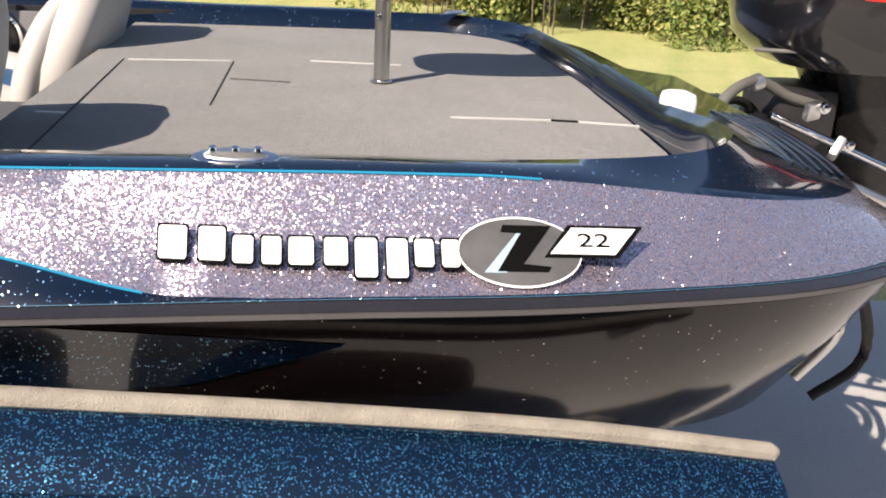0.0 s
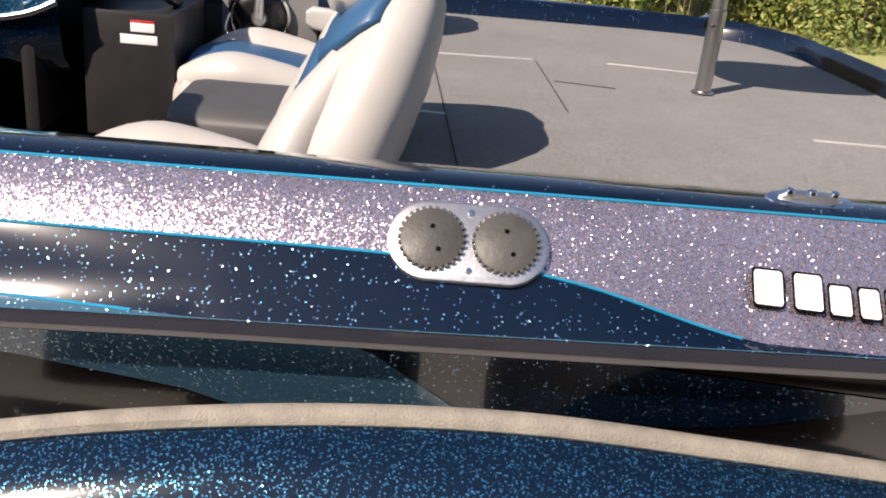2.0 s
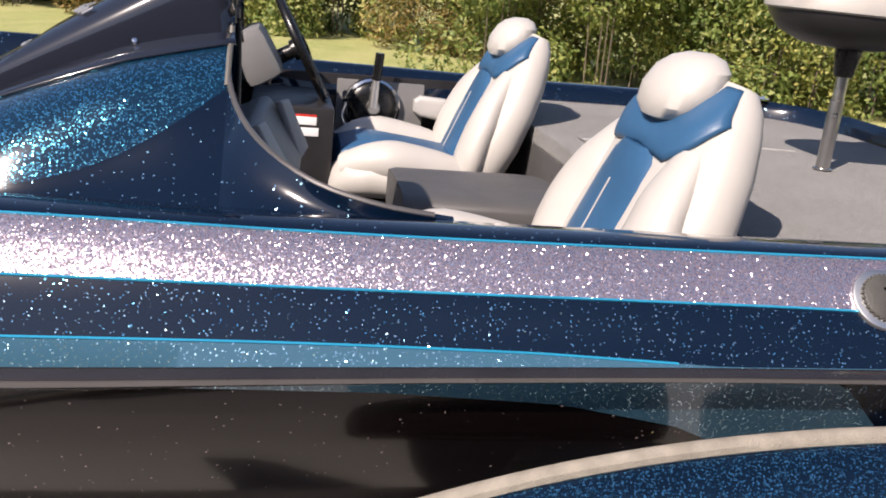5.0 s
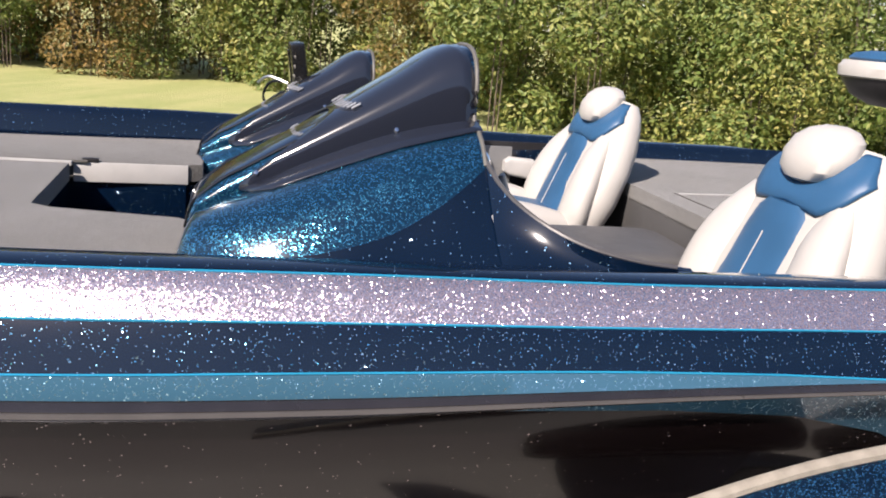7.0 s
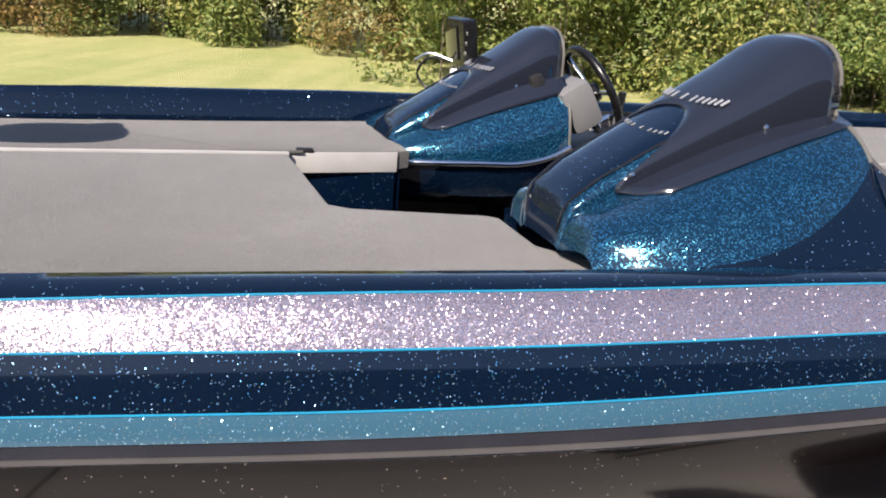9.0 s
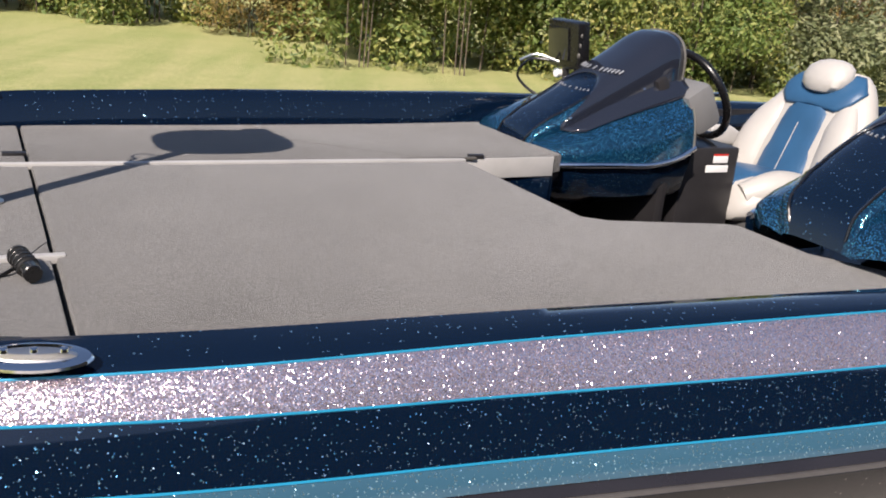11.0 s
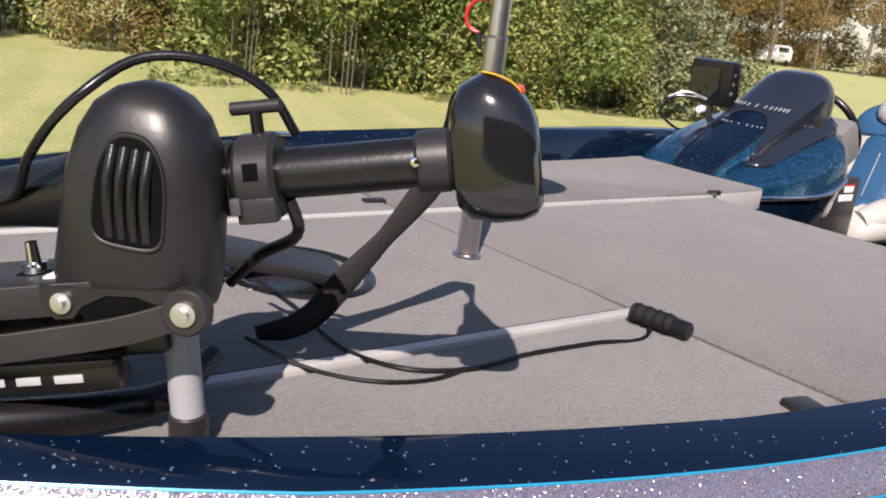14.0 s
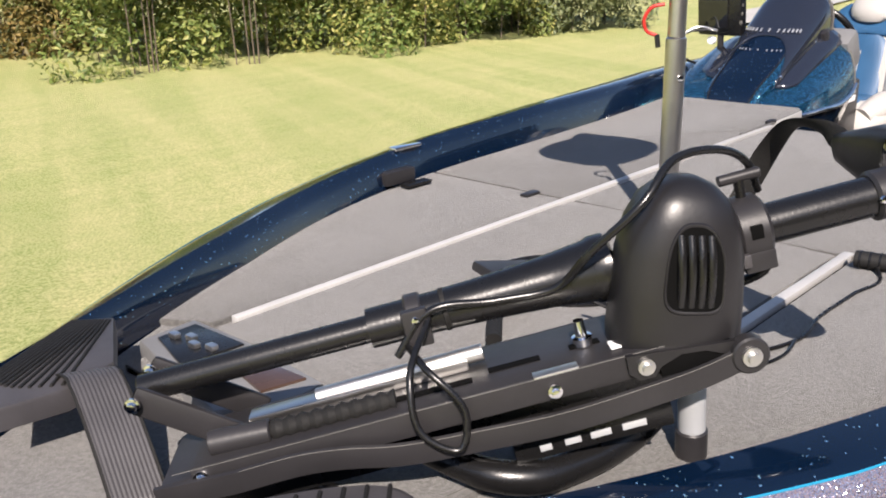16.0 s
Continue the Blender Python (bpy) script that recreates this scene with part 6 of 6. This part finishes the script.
rod("rest_foot", on_deck(-3.310, -0.447, 1.199), on_deck(-3.313, -0.447, 1.236), 0.0196, M["matte"], motor, "rubber foot of the post", n=24)
tbox("slotted_rail", -0.215, -0.030, 0.0, 0.030, -0.096, -0.066, M["black"], "slotted black rail", 0.003)
# pale plates stand in for sunlit deck showing through the rail's slots
for a, w in ((-0.186, 0.014), (-0.157, 0.019), (-0.127, 0.024), (-0.090, 0.028)):
    tbox("slot_light", a, a + w, 0.0305, 0.0325, -0.086, -0.078, M["pale_grey"], "pale plate painted as the lit deck seen through a slot", 0.0008)
# cables
tube("power_cable", [K(-0.315, SB + 0.03, SN - 0.03), K(-0.27, SB + 0.030, SN + 0.012), K(-0.19, SB + 0.028, SN + 0.004), K(-0.12, SB + 0.034, SN + 0.004), K(-0.085, SB + 0.06, SN + 0.04), B(-0.065, 0.035, 0.16), B(-0.03, 0.005, 0.197), B(0.03, -0.02, 0.205), B(0.075, -0.05, 0.185), B(0.10, -0.07, 0.150)], 0.0048, M["black"], motor, "black power cable", n=10)
tube("cable_loop", [K(-0.30, SB + 0.035, SN - 0.02), K(-0.285, 0.045, 0.055), K(-0.255, 0.066, 0.0), K(-0.27, 0.072, -0.035), K(-0.305, 0.068, -0.01), K(-0.305, 0.05, 0.045), K(-0.27, SB + 0.03, SN + 0.005)], 0.0042, M["black"], motor, "looped black cable", n=10)
tube("under_hose", [on_deck(*q) for q in ((-3.56, -0.235, 1.245), (-3.537, -0.285, 1.231), (-3.523, -0.330, 1.226), (-3.493, -0.363, 1.223), (-3.44, -0.382, 1.223), (-3.379, -0.393, 1.224), (-3.305, -0.393, 1.230), (-3.25, -0.36, 1.25))], [0.014, 0.018, 0.020, 0.021, 0.021, 0.019, 0.016, 0.012], M["black"], motor, "fat black hose on the deck", n=16)
tube("head_cable", [K(0.13, SB, SN - 0.024), B(0.12, -0.06, 0.06), B(0.08, -0.085, 0.02), B(0.05, -0.10, -0.02)], 0.0062, M["black"], motor, "black cable below the tube", n=10)
tube("pull_strap", [on_deck(*q) for q in ((-3.048, -0.490, 1.522), (-3.015, -0.440, 1.532), (-2.980, -0.388, 1.524), (-2.955, -0.352, 1.482), (-2.962, -0.326, 1.42), (-2.992, -0.307, 1.363), (-3.033, -0.285, 1.30), (-3.085, -0.255, 1.225), (-3.13, -0.23, 1.204))], [0.015, 0.016, 0.018, 0.020, 0.018, 0.012, 0.018, 0.018, 0.015], M["rubber"], motor, "twisted black pull strap", n=12, flat=0.18, up=(0.7, 0.7, 0.2))
# the head tapers to a nose on its far side
nose0, nose1 = Vector(K(0.328, SB - 0.02, SN + 0.008)), Vector(on_deck(-3.000, -0.410, 1.515))
pillow("head_nose", [(nose0.lerp(nose1, u), UT * wa, NT * wn) for u, wa, wn in ((0.0, 0.028, 0.054), (0.25, 0.024, 0.046), (0.48, 0.016, 0.030), (0.62, 0.011, 0.020), (0.66, 0.006, 0.011))], M["dome"], motor, "tapering black nose of the head", n=28, power=2.8)

# the shaft sits slid through its housing towards the head
for ob in motor.children:
    kind = ob.name.split(".")[0]
    if kind in ("lower_shaft", "clamp_tab", "clamp_screw"):
        ob.location = UT * 0.03
    elif kind in ("control_head", "yellow_mark", "red_lamp", "head_screw"):
        ob.location = UT * 0.010

plug = thing("power_plug", "black power plug with cable lying on the deck", "power plug", (-2.555, -0.425, DECK))
rod("body", (-0.012, 0.068, 0.0165), (0.0, 0.0, 0.0165), 0.0155, M["rubber"], plug, "ribbed black plug body", n=20)
rod("socket", (0.0, 0.002, 0.0165), (0.004, -0.026, 0.0165), 0.0135, M["black"], plug, n=20)
for k in range(4):
    rod("grip_ring", (-0.011 + 0.003 * k, 0.060 - 0.016 * k, 0.0165), (-0.0104 + 0.003 * k, 0.0565 - 0.016 * k, 0.0165), 0.0168, M["black"], plug, n=20)
tube("cord", [(-0.01, 0.035, 0.012), (-0.035, 0.015, 0.004), (-0.15, 0.018, 0.004), (-0.275, 0.022, 0.004), (-0.39, 0.014, 0.004), (-0.45, 0.038, 0.004), (-0.495, 0.118, 0.005), (-0.515, 0.215, 0.03), (-0.54, 0.27, 0.05)], 0.0032, M["black"], plug, "thin black cord", n=8)
tube("cord", [(-0.39, 0.012, 0.007), (-0.43, 0.006, 0.004), (-0.50, 0.020, 0.004), (-0.57, 0.090, 0.006), (-0.62, 0.14, 0.03)], 0.0026, M["black"], plug, "thin black cord", n=8)

strap = thing("tie_down_strap", "wide black ribbed webbing strap over the bow", "strap", (-3.80, 0.02, 1.28))
sp = smooth_path([(0.062, 0.13, -0.005), (0.056, 0.088, 0.010), (0.045, 0.03, -0.022), (0.034, -0.02, -0.062), (0.02, -0.08, -0.12), (0.0, -0.14, -0.22)], 24)
dirv = np.array([0.83, -0.45, 0.0])
dirv /= np.linalg.norm(dirv)
rows = [[tuple(p + dirv * (w - 0.5) * 0.060 + np.array([0, 0, 0.0012 * (k % 2)])) for k, w in enumerate(np.linspace(0, 1, 25))] for p in sp]
sheet("webbing", rows, M["pad"], strap, "black woven webbing")
for e in (0, 24):
    tube("stitched_edge", [r[e] for r in rows[::3]], 0.0022, M["rubber"], strap, "rolled stitched edge", n=6, steps=2)
bowpad = thing("bow_pad", "black ribbed step pad on the bow", "step pad", (-3.80, 0.22, 1.272))
flat_plate("base", [(0.172, 0.057), (0.128, 0.095), (-0.006, 0.011), (-0.055, -0.092), (0.026, -0.105), (0.101, -0.078)], 0.006, 0.03, M["pad"], bowpad, "smooth black pad base")
for k in range(13):
    u = k / 12
    rod("rib", (-0.008 + 0.034 * u - 0.03 * math.sin(math.pi * u), 0.004 - 0.100 * u, 0.0072), (0.124 + 0.036 * u, 0.084 - 0.036 * u, 0.0072), 0.0022, M["rubber"], bowpad, n=8)
step = thing("step_pad", "dark grey oval ribbed step pad on the bow gunwale", "step pad", (-3.758, -0.288, 1.266))
step.rotation_euler = (0, 0, radians(-31))
pillow("base", [((0, 0, z), (w * 0.120, 0, 0), (0, w * 0.050, 0)) for z, w in ((-0.02, 1.0), (0.002, 1.0), (0.005, 0.97), (0.006, 0.9))], M["pad"], step, "smooth oval base", power=2.5, n=40)
for k in range(9):
    x_ = -0.092 + 0.023 * k
    h_ = 0.040 * (1 - abs(x_ / 0.120) ** 2.5) ** 0.4
    rod("rib", (x_ - 0.3 * h_, -h_, 0.0068), (x_ + 0.3 * h_, h_, 0.0068), 0.0024, M["rubber"], step, n=8)
panel = thing("bow_switch_console", "grey bow console with dark inset trays and switches", "switch console", (-3.54, 0.21, DECK))
flat_plate("frame", [(-0.046, 0.090), (0.052, 0.096), (0.057, -0.04), (0.045, -0.225), (-0.025, -0.235), (-0.095, -0.180), (-0.075, -0.05)], 0.022, 0.03, M["grey"], panel, "grey frame", bevel=0.008)
flat_plate("tray", [(-0.028, 0.066), (0.036, 0.066), (0.042, -0.050), (-0.056, -0.044)], 0.026, 0.004, M["black"], panel, "glossy dark tray", bevel=0.001)
flat_plate("tray", [(-0.012, -0.095), (0.026, -0.095), (0.032, -0.205), (-0.030, -0.190)], 0.026, 0.004, M["brown"], panel, "brown tinted tray", bevel=0.001)
for k in range(4):
    box("switch", (-0.012 + 0.012 * (k % 2), 0.045 - 0.026 * k, 0.030), (0.012, 0.018, 0.008), M["alu"], panel, "silver switch", bevel=0.002)
pedal = thing("foot_pedal", "black trolling motor foot pedal in the deck recess", "foot pedal", (-3.05, -0.01, DECK))
box("plate", (0.06, 0.02, 0.022), (0.24, 0.10, 0.018), M["matte"], pedal, bevel=0.006, turn=pose(0, 0, 0, 6, 12, -10))
box("base", (0.05, 0.0, -0.045), (0.17, 0.13, 0.05), M["black"], pedal, bevel=0.01)
rod("hinge", (0.0, -0.05, -0.01), (0.0, 0.07, -0.01), 0.012, M["alu"], pedal)
tube("cord", [(-0.03, 0.0, 0.0), (-0.12, -0.03, 0.03), (-0.20, -0.09, 0.02)], 0.012, M["rubber"], pedal, "ribbed pedal cord", n=10)
lan = thing("lanyard", "red coiled lanyard clipped to the bow pedestal", "lanyard", (-2.61, 0.022, 1.615))
tube("cord", [(0.0, 0.0, 0.03), (-0.012, 0.020, 0.024), (-0.018, 0.032, 0.0), (-0.012, 0.028, -0.02), (0.0, 0.014, -0.028)], 0.0034, M["red"], lan, n=8)
rod("clip", (0.0, 0.014, -0.026), (0.0, 0.010, -0.050), 0.005, M["black"], lan)

van = thing("parked_van", "small white vehicle parked far across the lawn", "car", (67.0, 43.2, 0.0))
van.scale = (0.8, 0.8, 0.8)
pillow("body", [((x_, 0, z_), (0, 0.85, 0), (0, 0, h_)) for x_, z_, h_ in ((-2.1, 0.75, 0.3), (-2.0, 0.85, 0.45), (-1.0, 0.95, 0.55), (-0.5, 1.2, 0.85), (1.7, 1.25, 0.9), (2.1, 1.15, 0.75), (2.15, 1.1, 0.5))], M["white"], van, "white body", power=5)
box("window", (0.4, -0.83, 1.65), (1.9, 0.06, 0.5), M["gloss"], van, "dark side window", bevel=0.03)
for x_ in (-1.3, 1.35):
    turned("wheel", [(0, -0.1), (0.25, -0.11), (0.32, -0.08), (0.33, 0.08), (0, 0.1)], Matrix.Translation((x_, -0.78, 0.33)) @ pose(0, 0, 0, 90, 0, 0), M["rubber"], van, "black wheel", n=24)
